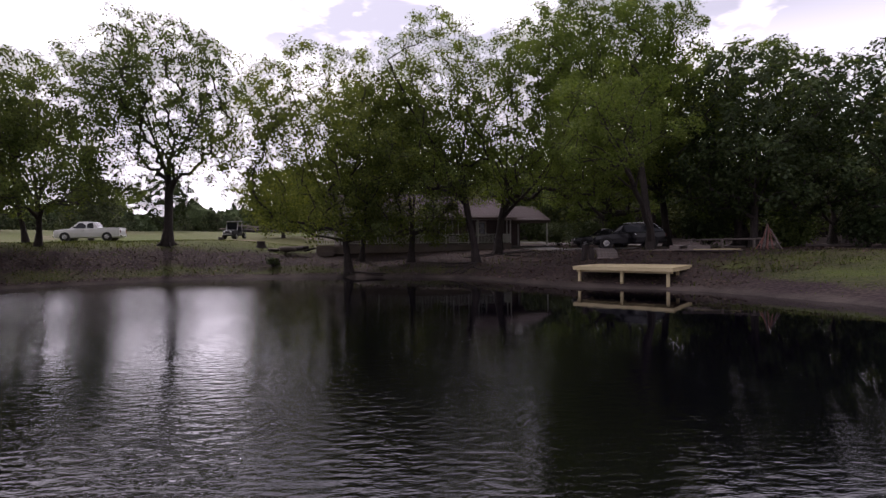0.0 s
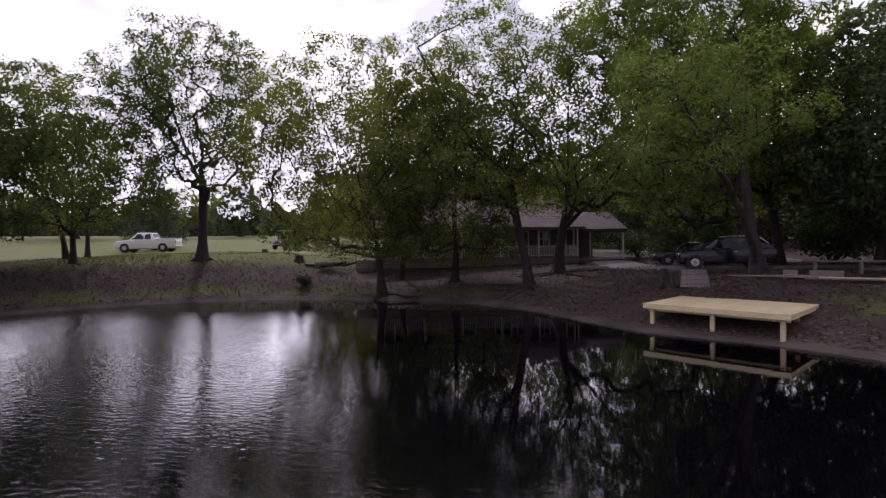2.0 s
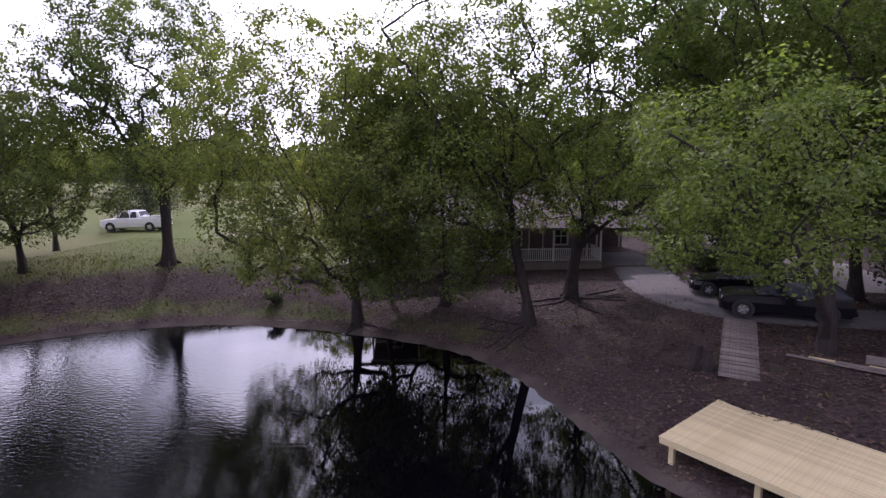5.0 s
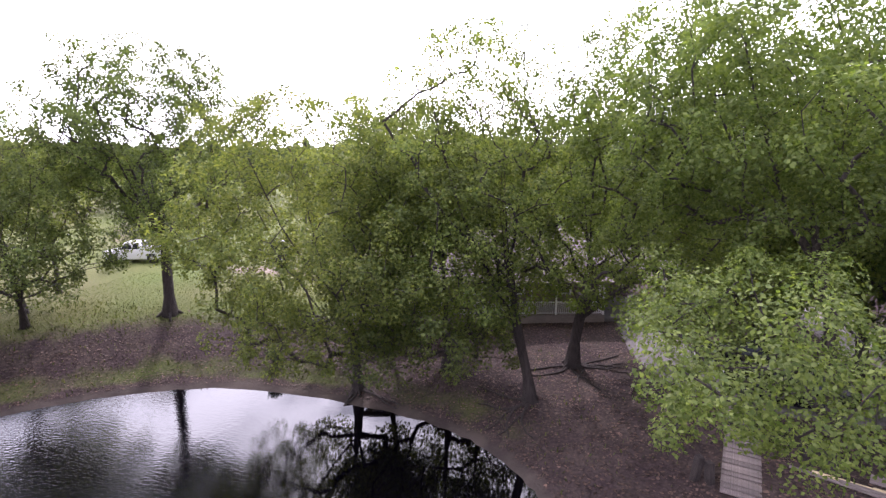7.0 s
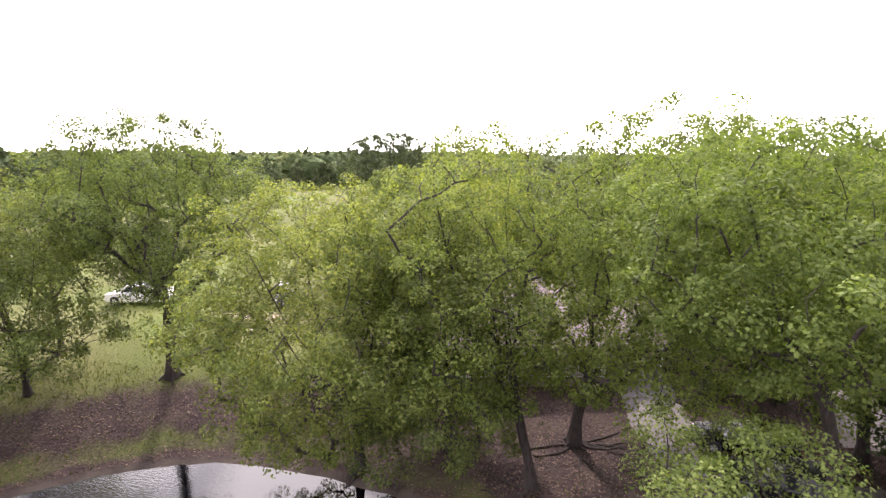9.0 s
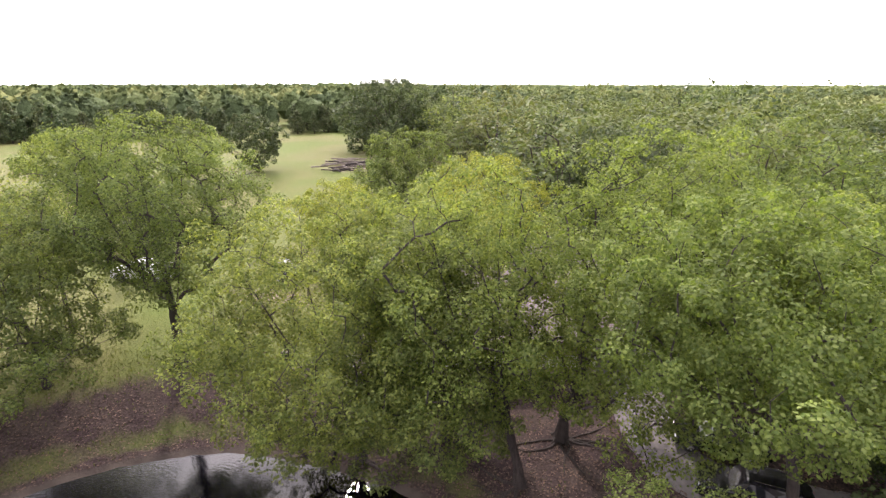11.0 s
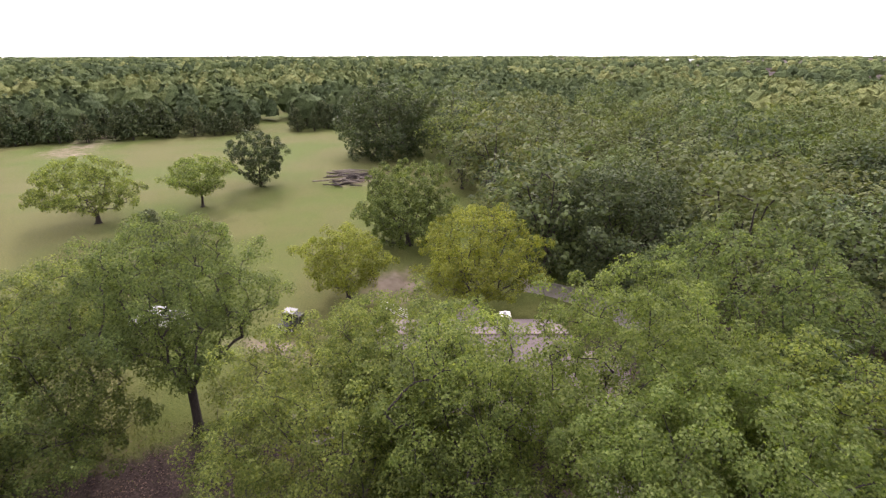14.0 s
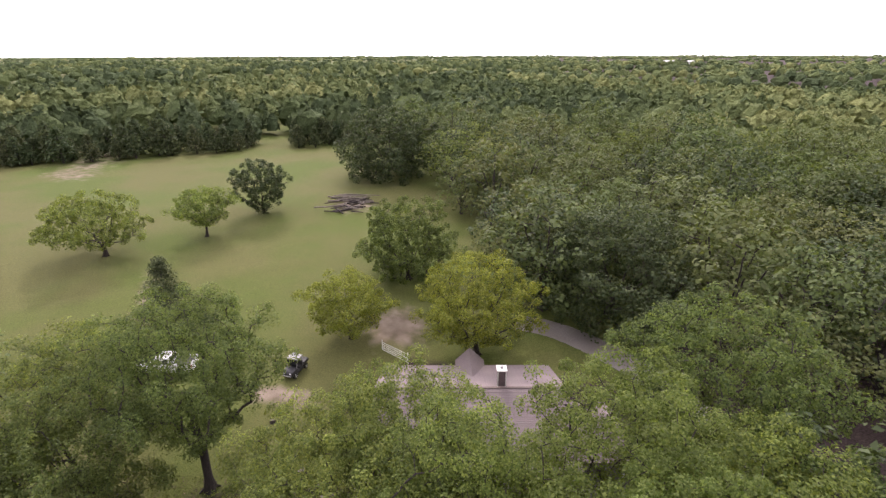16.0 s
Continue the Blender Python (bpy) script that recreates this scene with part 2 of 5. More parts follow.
def glass_build(n, l, out):
    b = n.new("ShaderNodeBsdfPrincipled")
    no = n.new("ShaderNodeTexNoise")
    no.inputs["Scale"].default_value = 3
    r = n.new("ShaderNodeValToRGB")
    r.color_ramp.elements[0].color, r.color_ramp.elements[1].color = (0.01, 0.011, 0.013, 1), (0.022, 0.024, 0.028, 1)
    l.new(no.outputs["Fac"], r.inputs["Fac"])
    l.new(r.outputs["Color"], b.inputs["Base Color"])
    b.inputs["Roughness"].default_value = 0.04
    b.inputs["Specular IOR Level"].default_value = 0.4
    l.new(b.outputs["BSDF"], out.inputs["Surface"])


M_GLASS = material("tinted_glass", glass_build)


def water_build(n, l, out):
    b = n.new("ShaderNodeBsdfPrincipled")
    b.inputs["Base Color"].default_value = (0.0012, 0.0010, 0.0022, 1)
    b.inputs["Roughness"].default_value = 0.015
    b.inputs["IOR"].default_value = 1.5
    co = n.new("ShaderNodeTexCoord")
    m1, m2 = n.new("ShaderNodeMapping"), n.new("ShaderNodeMapping")
    m1.inputs["Scale"].default_value = (1.6, 3.6, 1)
    m1.inputs["Rotation"].default_value = (0, 0, radians(12))
    m2.inputs["Scale"].default_value = (0.5, 1.1, 1)
    m2.inputs["Rotation"].default_value = (0, 0, radians(-14))
    for m in (m1, m2):
        l.new(co.outputs["Object"], m.inputs["Vector"])
    a, c, g = n.new("ShaderNodeTexNoise"), n.new("ShaderNodeTexNoise"), n.new("ShaderNodeTexNoise")
    a.inputs["Scale"].default_value, a.inputs["Detail"].default_value = 2.3, 3
    c.inputs["Scale"].default_value, c.inputs["Detail"].default_value = 1.4, 2
    g.inputs["Scale"].default_value, g.inputs["Detail"].default_value = 0.07, 2
    l.new(m1.outputs["Vector"], a.inputs["Vector"])
    l.new(m2.outputs["Vector"], c.inputs["Vector"])
    l.new(co.outputs["Object"], g.inputs["Vector"])
    # a breeze ruffles the open south-west water; the sheltered end lies calm
    sx = n.new("ShaderNodeSeparateXYZ")
    l.new(co.outputs["Object"], sx.inputs["Vector"])
    ax = n.new("ShaderNodeMath")
    ax.operation = "MULTIPLY_ADD"
    ax.inputs[1].default_value = 2.2
    l.new(sx.outputs["X"], ax.inputs[0])
    l.new(sx.outputs["Y"], ax.inputs[2])
    r = n.new("ShaderNodeMapRange")
    r.inputs["From Min"].default_value, r.inputs["From Max"].default_value = 0.0, -26.0
    r.inputs["To Min"].default_value, r.inputs["To Max"].default_value = 0.04, 1.0
    l.new(ax.outputs[0], r.inputs["Value"])
    gr = n.new("ShaderNodeMapRange")
    gr.inputs["From Min"].default_value, gr.inputs["From Max"].default_value = 0.35, 0.65
    gr.inputs["To Min"].default_value, gr.inputs["To Max"].default_value = 0.25, 1.0
    l.new(g.outputs["Fac"], gr.inputs["Value"])
    mu = n.new("ShaderNodeMath")
    mu.operation = "MULTIPLY"
    l.new(r.outputs["Result"], mu.inputs[0])
    l.new(gr.outputs["Result"], mu.inputs[1])
    b1, b2 = n.new("ShaderNodeBump"), n.new("ShaderNodeBump")
    b1.inputs["Distance"].default_value, b2.inputs["Distance"].default_value = 0.028, 0.006
    l.new(mu.outputs[0], b1.inputs["Strength"])
    b2.inputs["Strength"].default_value = 0.25
    l.new(a.outputs["Fac"], b1.inputs["Height"])
    l.new(c.outputs["Fac"], b2.inputs["Height"])
    l.new(b2.outputs["Normal"], b1.inputs["Normal"])
    l.new(b1.outputs["Normal"], b.inputs["Normal"])
    l.new(b.outputs["BSDF"], out.inputs["Surface"])


M_WATER = material("pond_water", water_build)


def ground_build(n, l, out):
    b = n.new("ShaderNodeBsdfPrincipled")
    b.inputs["Roughness"].default_value = 0.95
    b.inputs["Specular IOR Level"].default_value = 0.2
    co = n.new("ShaderNodeTexCoord")

    def noise_tex(scale, detail=4):
        t = n.new("ShaderNodeTexNoise")
        t.inputs["Scale"].default_value, t.inputs["Detail"].default_value = scale, detail
        l.new(co.outputs["Object"], t.inputs["Vector"])
        return t.outputs["Fac"]

    def ramp(fac, c1, c2, p1=0.35, p2=0.65):
        r = n.new("ShaderNodeValToRGB")
        r.color_ramp.elements[0].position, r.color_ramp.elements[1].position = p1, p2
        r.color_ramp.elements[0].color, r.color_ramp.elements[1].color = (*c1, 1), (*c2, 1)
        l.new(fac, r.inputs["Fac"])
        return r.outputs["Color"]

    def mix(fac, a, c):
        m = n.new("ShaderNodeMix")
        m.data_type = "RGBA"
        l.new(fac, m.inputs["Factor"])
        l.new(a, m.inputs["A"])
        l.new(c, m.inputs["B"])
        return m.outputs["Result"]

    fine, mid, broad = noise_tex(7.0, 6), noise_tex(0.6, 5), noise_tex(0.06, 4)
    grass = mix(ramp(broad, (0, 0, 0), (1, 1, 1), 0.40, 0.62), ramp(fine, (0.054, 0.078, 0.015), (0.094, 0.120, 0.026)), ramp(fine, (0.076, 0.081, 0.026), (0.122, 0.122, 0.043)))
    litter = mix(ramp(mid, (0, 0, 0), (1, 1, 1)), ramp(fine, (0.022, 0.015, 0.016), (0.062, 0.042, 0.042)), ramp(fine, (0.036, 0.028, 0.024), (0.082, 0.060, 0.052)))
    mud = ramp(mid, (0.045, 0.036, 0.032), (0.085, 0.068, 0.058))
    dirt = ramp(mid, (0.15, 0.118, 0.088), (0.235, 0.19, 0.15))

    def mask(name, soft=0.22):
        at = n.new("ShaderNodeAttribute")
        at.attribute_name = name
        j = n.new("ShaderNodeMath")
        j.operation = "MULTIPLY_ADD"
        l.new(mid, j.inputs[0])
        j.inputs[1].default_value = 0.9
        k = n.new("ShaderNodeMath")
        k.operation = "ADD"
        l.new(at.outputs["Fac"], k.inputs[0])
        k.inputs[1].default_value = -0.45
        l.new(k.outputs[0], j.inputs[2])
        r = n.new("ShaderNodeMapRange")
        r.inputs["From Min"].default_value, r.inputs["From Max"].default_value = 0.5 - soft, 0.5 + soft
        l.new(j.outputs[0], r.inputs["Value"])
        return r.outputs["Result"]

    col = mix(mask("grass"), litter, grass)
    col = mix(mask("dirt"), col, dirt)
    col = mix(mask("mud"), col, mud)
    l.new(col, b.inputs["Base Color"])
    bp = n.new("ShaderNodeBump")
    bp.inputs["Strength"].default_value, bp.inputs["Distance"].default_value = 0.7, 0.08
    l.new(fine, bp.inputs["Height"])
    l.new(bp.outputs["Normal"], b.inputs["Normal"])
    l.new(b.outputs["BSDF"], out.inputs["Surface"])


M_GROUND = material("ground_cover", ground_build)


# ---- helpers for meshes ----
def mesh_of(name, verts, faces, mat, smooth=False):
    me = bpy.data.meshes.new(name)
    me.from_pydata([tuple(v) for v in verts], [], [tuple(f) for f in faces])
    me.materials.append(mat)
    if smooth:
        me.polygons.foreach_set("use_smooth", [True] * len(me.polygons))
    me.update()
    return me


def quads_mesh(name, co, mat):
    """co: n x 4 x 3 corner places; one quad each."""
    n = len(co)
    me = bpy.data.meshes.new(name)
    me.vertices.add(4 * n)
    me.loops.add(4 * n)
    me.polygons.add(n)
    me.vertices.foreach_set("co", np.ascontiguousarray(co, dtype=np.float32).ravel())
    me.loops.foreach_set("vertex_index", np.arange(4 * n, dtype=np.int32))
    me.polygons.foreach_set("loop_start", np.arange(0, 4 * n, 4, dtype=np.int32))
    me.materials.append(mat)
    me.update(calc_edges=True)
    me.validate()
    return me


def part(name, bm, mat, parent, label=""):
    me = bpy.data.meshes.new(name)
    bm.to_mesh(me)
    bm.free()
    me.materials.append(mat)
    ob = new(name, me)
    ob.parent = parent
    return tagged(ob, label)


def part_mesh(name, me, parent, m=None, label=""):
    ob = new(name, me)
    ob.parent = parent
    if m is not None:
        ob.matrix_basis = m
    return tagged(ob, label)


def add_box(bm, lo, hi, bevel=0.0):
    lo, hi = Vector(lo), Vector(hi)
    b2 = bmesh.new() if bevel else bm
    r = bmesh.ops.create_cube(b2, size=1.0, matrix=Matrix.Translation((lo + hi) / 2) @ Matrix.Diagonal((*(hi - lo), 1)))
    if bevel:
        bmesh.ops.bevel(b2, geom=list(b2.edges), offset=bevel, segments=2, affect="EDGES", profile=0.5)
        me = bpy.data.meshes.new("tmp")
        b2.to_mesh(me)
        b2.free()
        bm.from_mesh(me)
        bpy.data.meshes.remove(me)
    return bm


def box(lo, hi, bevel=0.0):
    return add_box(bmesh.new(), lo, hi, bevel)


def rod(bm, a, b, r1, r2=None, sides=8):
    a, b = Vector(a), Vector(b)
    d = b - a
    m = Matrix.Translation((a + b) / 2) @ d.to_track_quat("Z", "Y").to_matrix().to_4x4()
    bmesh.ops.create_cone(bm, cap_ends=True, segments=sides, radius1=r1, radius2=r1 if r2 is None else r2, depth=d.length, matrix=m)
    return bm


def thing(name, m, label, category, group="", kind=""):
    ob = new(name)
    ob.empty_display_size = 0.3
    ob.matrix_basis = m
    return tagged(ob, label, category, group, kind)


# ---- ground, pond ----
def smooth(t):
    t = np.clip(t, 0, 1)
    return t * t * (3 - 2 * t)


POND = [(11.8, 0), (9.3, 7.0), (7.5, 9.3), (5.4, 10.8), (3.5, 12.3), (1.9, 14.9), (-0.7, 18.9), (-4.5, 21.4), (-10.3, 22.7), (-15.8, 23.0),
        (-20.5, 21.6), (-25, 18.6), (-29, 13), (-32, 3), (-31, -12), (-22, -26), (-5, -31), (8, -24), (13.0, -10)]


def closed_curve(points, steps):
    p = np.array(points, float)
    n, rows = len(p), []
    for i in range(n):
        a, b, c, d = p[i - 1], p[i], p[(i + 1) % n], p[(i + 2) % n]
        for k in range(steps):
            t = k / steps
            rows.append(0.5 * (2 * b + (c - a) * t + (2 * a - 5 * b + 4 * c - d) * t * t + (3 * b - a - 3 * c + d) * t ** 3))
    return np.array(rows)


SHORE = closed_curve(POND, 6)


def shore_distance(x, y):
    """Metres from the shoreline, negative over the water."""
    x, y = np.asarray(x, float), np.asarray(y, float)
    best, inside = np.full(x.shape, 1e9), np.zeros(x.shape, bool)
    for i in range(len(SHORE)):
        (ax, ay), (bx, by) = SHORE[i - 1], SHORE[i]
        dx, dy = bx - ax, by - ay
        t = np.clip(((x - ax) * dx + (y - ay) * dy) / (dx * dx + dy * dy + 1e-9), 0, 1)
        best = np.minimum(best, np.hypot(x - ax - t * dx, y - ay - t * dy))
        if abs(dy) > 1e-9:
            cross = ((ay > y) != (by > y)) & (x < dx * (y - ay) / dy + ax)
            inside ^= cross
    return np.where(inside, -best, best)


def wave(x, y, s, k=0.0):
    return np.sin(x * s + 1.3 * k + 0.7 * np.sin(y * s * 0.8 + k)) * np.cos(y * s * 1.1 - 0.6 * k + 0.5 * np.sin(x * s * 0.7))


def height(x, y, d=None):
    """The lie of the land: banks round the pond, a rise to the field and a rolling distance."""
    x, y = np.asarray(x, float), np.asarray(y, float)
    d = shore_distance(x, y) if d is None else d
    r = np.hypot(x + 3, y - 10)
    land = 0.16 * smooth(d / 0.5) + 0.62 * smooth(d / 3.2) + 0.95 * smooth((d - 1.5) / 8.5)
    land += 0.95 * smooth((-9 - x) / 14) * smooth((d - 0.5) / 6)
    land += 1.1 * smooth((y - 26) / 40) + 1.7 * smooth((r - 45) / 60) * smooth((-5 - x) / 30)
    land += 0.5 * smooth((r - 60) / 80)
    land += 0.05 * wave(x, y, 0.55) * smooth(d / 3) + 0.12 * wave(x, y, 0.13, 2) * smooth(d / 8)
    far = smooth((r - 170) / 500)
    land += far * (2.0 + 3.0 * wave(x, y, 0.006, 1) + 2.0 * wave(x, y, 0.013, 4))
    wet = -0.25 * smooth(-d / 1.0) - 1.4 * smooth(-d / 7)
    return np.where(d > 0, land, wet)


def ground_z(x, y):
    return float(height(np.array([float(x)]), np.array([float(y)]))[0])


def spaced(lo, hi, step, end, grow=1.13):
    """Even steps between lo and hi, ever wider ones out to the end on both sides."""
    mid = list(np.arange(lo, hi + 1e-6, step))
    for sign in (1, -1):
        s, v = step, mid[-1] if sign > 0 else mid[0]
        while abs(v) < end:
            s *= grow
            v += sign * s
            mid = mid + [v] if sign > 0 else [v] + mid
    return np.array(mid)


gx, gy = spaced(-60, 32, 0.6, 4600), spaced(-6, 72, 0.6, 4600)
GX, GY = np.meshgrid(gx, gy)
GD = shore_distance(GX.ravel(), GY.ravel())
GZ = height(GX.ravel(), GY.ravel(), GD)


def field_mask(x, y, d):
    """1 in the mown field, 0 under the trees."""
    edge = smooth((d - 2.0 - 2.2 * smooth((x + 14) / 10)) / 3.0)
    left = smooth((-10.5 - x) / 5.0) * smooth((d - 3.4) / 5.0)
    back = smooth((y - 46) / 4) * smooth((20 - x) / 8)
    south = smooth((x - 9.5) / 2) * smooth((15 - y) / 3) * smooth((d - 0.8) / 1.5) * 0.55
    strip = 0.44 * smooth((d - 0.3) / 0.8) * smooth((3.4 - d) / 1.6) * smooth((3 - x) / 6)
    return np.maximum.reduce([left, back, south, strip])


def build_ground():
    nx, ny = len(gx), len(gy)
    x, y = GX.ravel(), GY.ravel()
    me = bpy.data.meshes.new("ground")
    i = np.arange(nx * ny).reshape(ny, nx)
    q = np.stack([i[:-1, :-1], i[:-1, 1:], i[1:, 1:], i[1:, :-1]], -1).reshape(-1, 4)
    me.vertices.add(nx * ny)
    me.loops.add(q.size)
    me.polygons.add(len(q))
    me.vertices.foreach_set("co", np.stack([x, y, GZ], -1).astype(np.float32).ravel())
    me.loops.foreach_set("vertex_index", q.astype(np.int32).ravel())
    me.polygons.foreach_set("loop_start", np.arange(0, q.size, 4, dtype=np.int32))
    me.polygons.foreach_set("use_smooth", np.ones(len(q), bool))
    me.update(calc_edges=True)
    dirt = np.maximum(0.85 * np.exp(-(((x + 24) / 4.5) ** 2 + ((y - 38.6) / 1.6) ** 2)), 0.9 * np.exp(-(((x + 16) / 4) ** 2 + ((y - 53.5) / 5) ** 2)))
    dirt = np.maximum(dirt, 0.75 * np.exp(-(((x + 38) / 5) ** 2 + ((y - 95) / 5) ** 2)))
    dirt = np.maximum(dirt, 0.4 * np.exp(-(((x + 0.75 * (y - 45) + 45) / 3.0) ** 2)) * smooth((y - 40) / 8) * smooth((75 - y) / 20))
    dirt = np.maximum(dirt, 0.6 * np.exp(-(((x + 0.60 * (y - 95) + 112) / 9.0) ** 2)) * smooth((y - 95) / 8))
    for name, val in (("grass", field_mask(x, y, GD)), ("dirt", dirt), ("mud", smooth((0.9 - GD) / 0.9))):
        at = me.attributes.new(name, "FLOAT", "POINT")
        at.data.foreach_set("value", np.asarray(val, np.float32))
    me.materials.append(M_GROUND)
    tagged(new("ground", me), "grassy field and leaf-littered pond bank", "ground", kind="structure")


build_ground()
_w = bmesh.new()
bmesh.ops.create_grid(_w, x_segments=24, y_segments=24, size=32, matrix=Matrix.Translation((-10, -3, 0)))
_me = bpy.data.meshes.new("water")
_w.to_mesh(_me)
_w.free()
_me.materials.append(M_WATER)
tagged(new("water", _me), "dark rippled pond water mirroring trees and sky", "water", kind="structure")


def strip(name, pts, width, mat, label, category, lift=0.05, step=0.5, across=6):
    """A drive laid along a smooth line on the ground, its edges sunk into it."""
    p = np.array(pts, float)
    line = []
    for i in range(len(p) - 1):
        a, b, c, d = p[max(i - 1, 0)], p[i], p[i + 1], p[min(i + 2, len(p) - 1)]
        k = max(2, int(np.hypot(*(c - b)[:2]) / step))
        for t in np.linspace(0, 1, k, endpoint=False):
            line.append(0.5 * (2 * b + (c - a) * t + (2 * a - 5 * b + 4 * c - d) * t * t + (3 * b - a - 3 * c + d) * t ** 3))
    line.append(p[-1])
    line = np.array(line)
    tan = np.gradient(line, axis=0)
    nor = np.stack([-tan[:, 1], tan[:, 0]], -1)
    nor /= np.linalg.norm(nor, axis=1)[:, None]
    verts, faces = [], []
    rng = np.random.default_rng(5)
    for i, (c, nn) in enumerate(zip(line, nor)):
        for j in range(across + 1):
            s = (j / across - 0.5) * width
            if j in (0, across):
                s += rng.uniform(-0.12, 0.12)
            q = c + nn * s
            verts.append((q[0], q[1], ground_z(*q) + (lift if 0 < j < across else -0.06)))
    w = across + 1
    for i in range(len(line) - 1):
        for j in range(across):
            faces.append((i * w + j, i * w + j + 1, (i + 1) * w + j + 1, (i + 1) * w + j))
    return tagged(new(name, mesh_of(name, verts, faces, mat, True)), label, category, kind="structure")


strip("driveway", [(7.0, 37.5), (7.2, 33), (7.4, 28.5), (8.6, 25), (11.5, 23.6), (16, 23), (22, 22.5)], 4.2, M_CONCRETE, "pale worn concrete driveway beside the house", "driveway", 0.07)
strip("road", [(-2, 58.5), (3, 57.5), (8, 54.5), (12, 51), (17, 44), (19, 36), (18, 28)], 4.4, M_GRAVEL, "grey gravel drive looping behind the house", "driveway", 0.06)


# ---- trees ----
def frustum(verts, faces, a, b, ra, rb, sides):
    d = b - a
    d = d / (np.linalg.norm(d) + 1e-9)
    ref = np.array([1.0, 0, 0]) if abs(d[0]) < 0.8 else np.array([0, 1.0, 0])
    u = np.cross(d, ref)
    u /= np.linalg.norm(u)
    v = np.cross(d, u)
    s = len(verts)
    for c, r in ((a, ra), (b, rb)):
        for k in range(sides):
            t = 2 * math.pi * k / sides
            verts.append(c + r * (math.cos(t) * u + math.sin(t) * v))
    for k in range(sides):
        n = (k + 1) % sides
        faces.append((s + k, s + n, s + sides + n, s + sides + k))


def leaves_at(rng, centres, radii, count, size, flat=0.75, up=0.5, heart=None, wild=0.42):
    """Leaves thrown round every centre, each a small folded blade facing mostly up and out of the crown."""
    c = np.repeat(centres, count, axis=0)
    r = np.repeat(radii, count)[:, None]
    n = len(c)
    off = rng.normal(size=(n, 3))
    off /= np.linalg.norm(off, axis=1)[:, None]
    if heart is not None:
        out = c - heart
        out /= np.linalg.norm(out, axis=1)[:, None] + 1e-9
        off += 0.45 * out + np.array([0, 0, 0.25])
        off /= np.linalg.norm(off, axis=1)[:, None] + 1e-9
    off *= rng.random((n, 1)) ** 0.38
    off[:, 2] *= flat
    p = c + off * r
    nor = rng.normal(size=(n, 3)) * wild + off * 0.75 + np.array([0, 0, up])
    nor /= np.linalg.norm(nor, axis=1)[:, None]
    a = np.cross(nor, rng.normal(size=(n, 3)))
    a /= np.linalg.norm(a, axis=1)[:, None] + 1e-9
    b = np.cross(nor, a)
    s = size * rng.uniform(0.65, 1.3, (n, 1))
    w = s * rng.uniform(0.5, 0.75, (n, 1))
    return np.stack([p - a * s * 0.5, p + b * w * 0.5 + nor * s * 0.10, p + a * s * 0.5, p - b * w * 0.5 + nor * s * 0.10], 1)


# half-width of a crown by height, from its lowest leaves to its top
CROWNS = {
    "vase": ((0, 0.10, 0.28, 0.52, 0.76, 0.92, 1), (0.16, 0.36, 0.70, 1.0, 0.95, 0.70, 0.32)),
    "round": ((0, 0.10, 0.30, 0.50, 0.75, 0.92, 1), (0.45, 0.72, 0.95, 1.0, 0.88, 0.62, 0.28)),
    "dome": ((0, 0.12, 0.38, 0.66, 0.88, 1), (0.74, 0.92, 1.0, 0.92, 0.66, 0.35)),
}


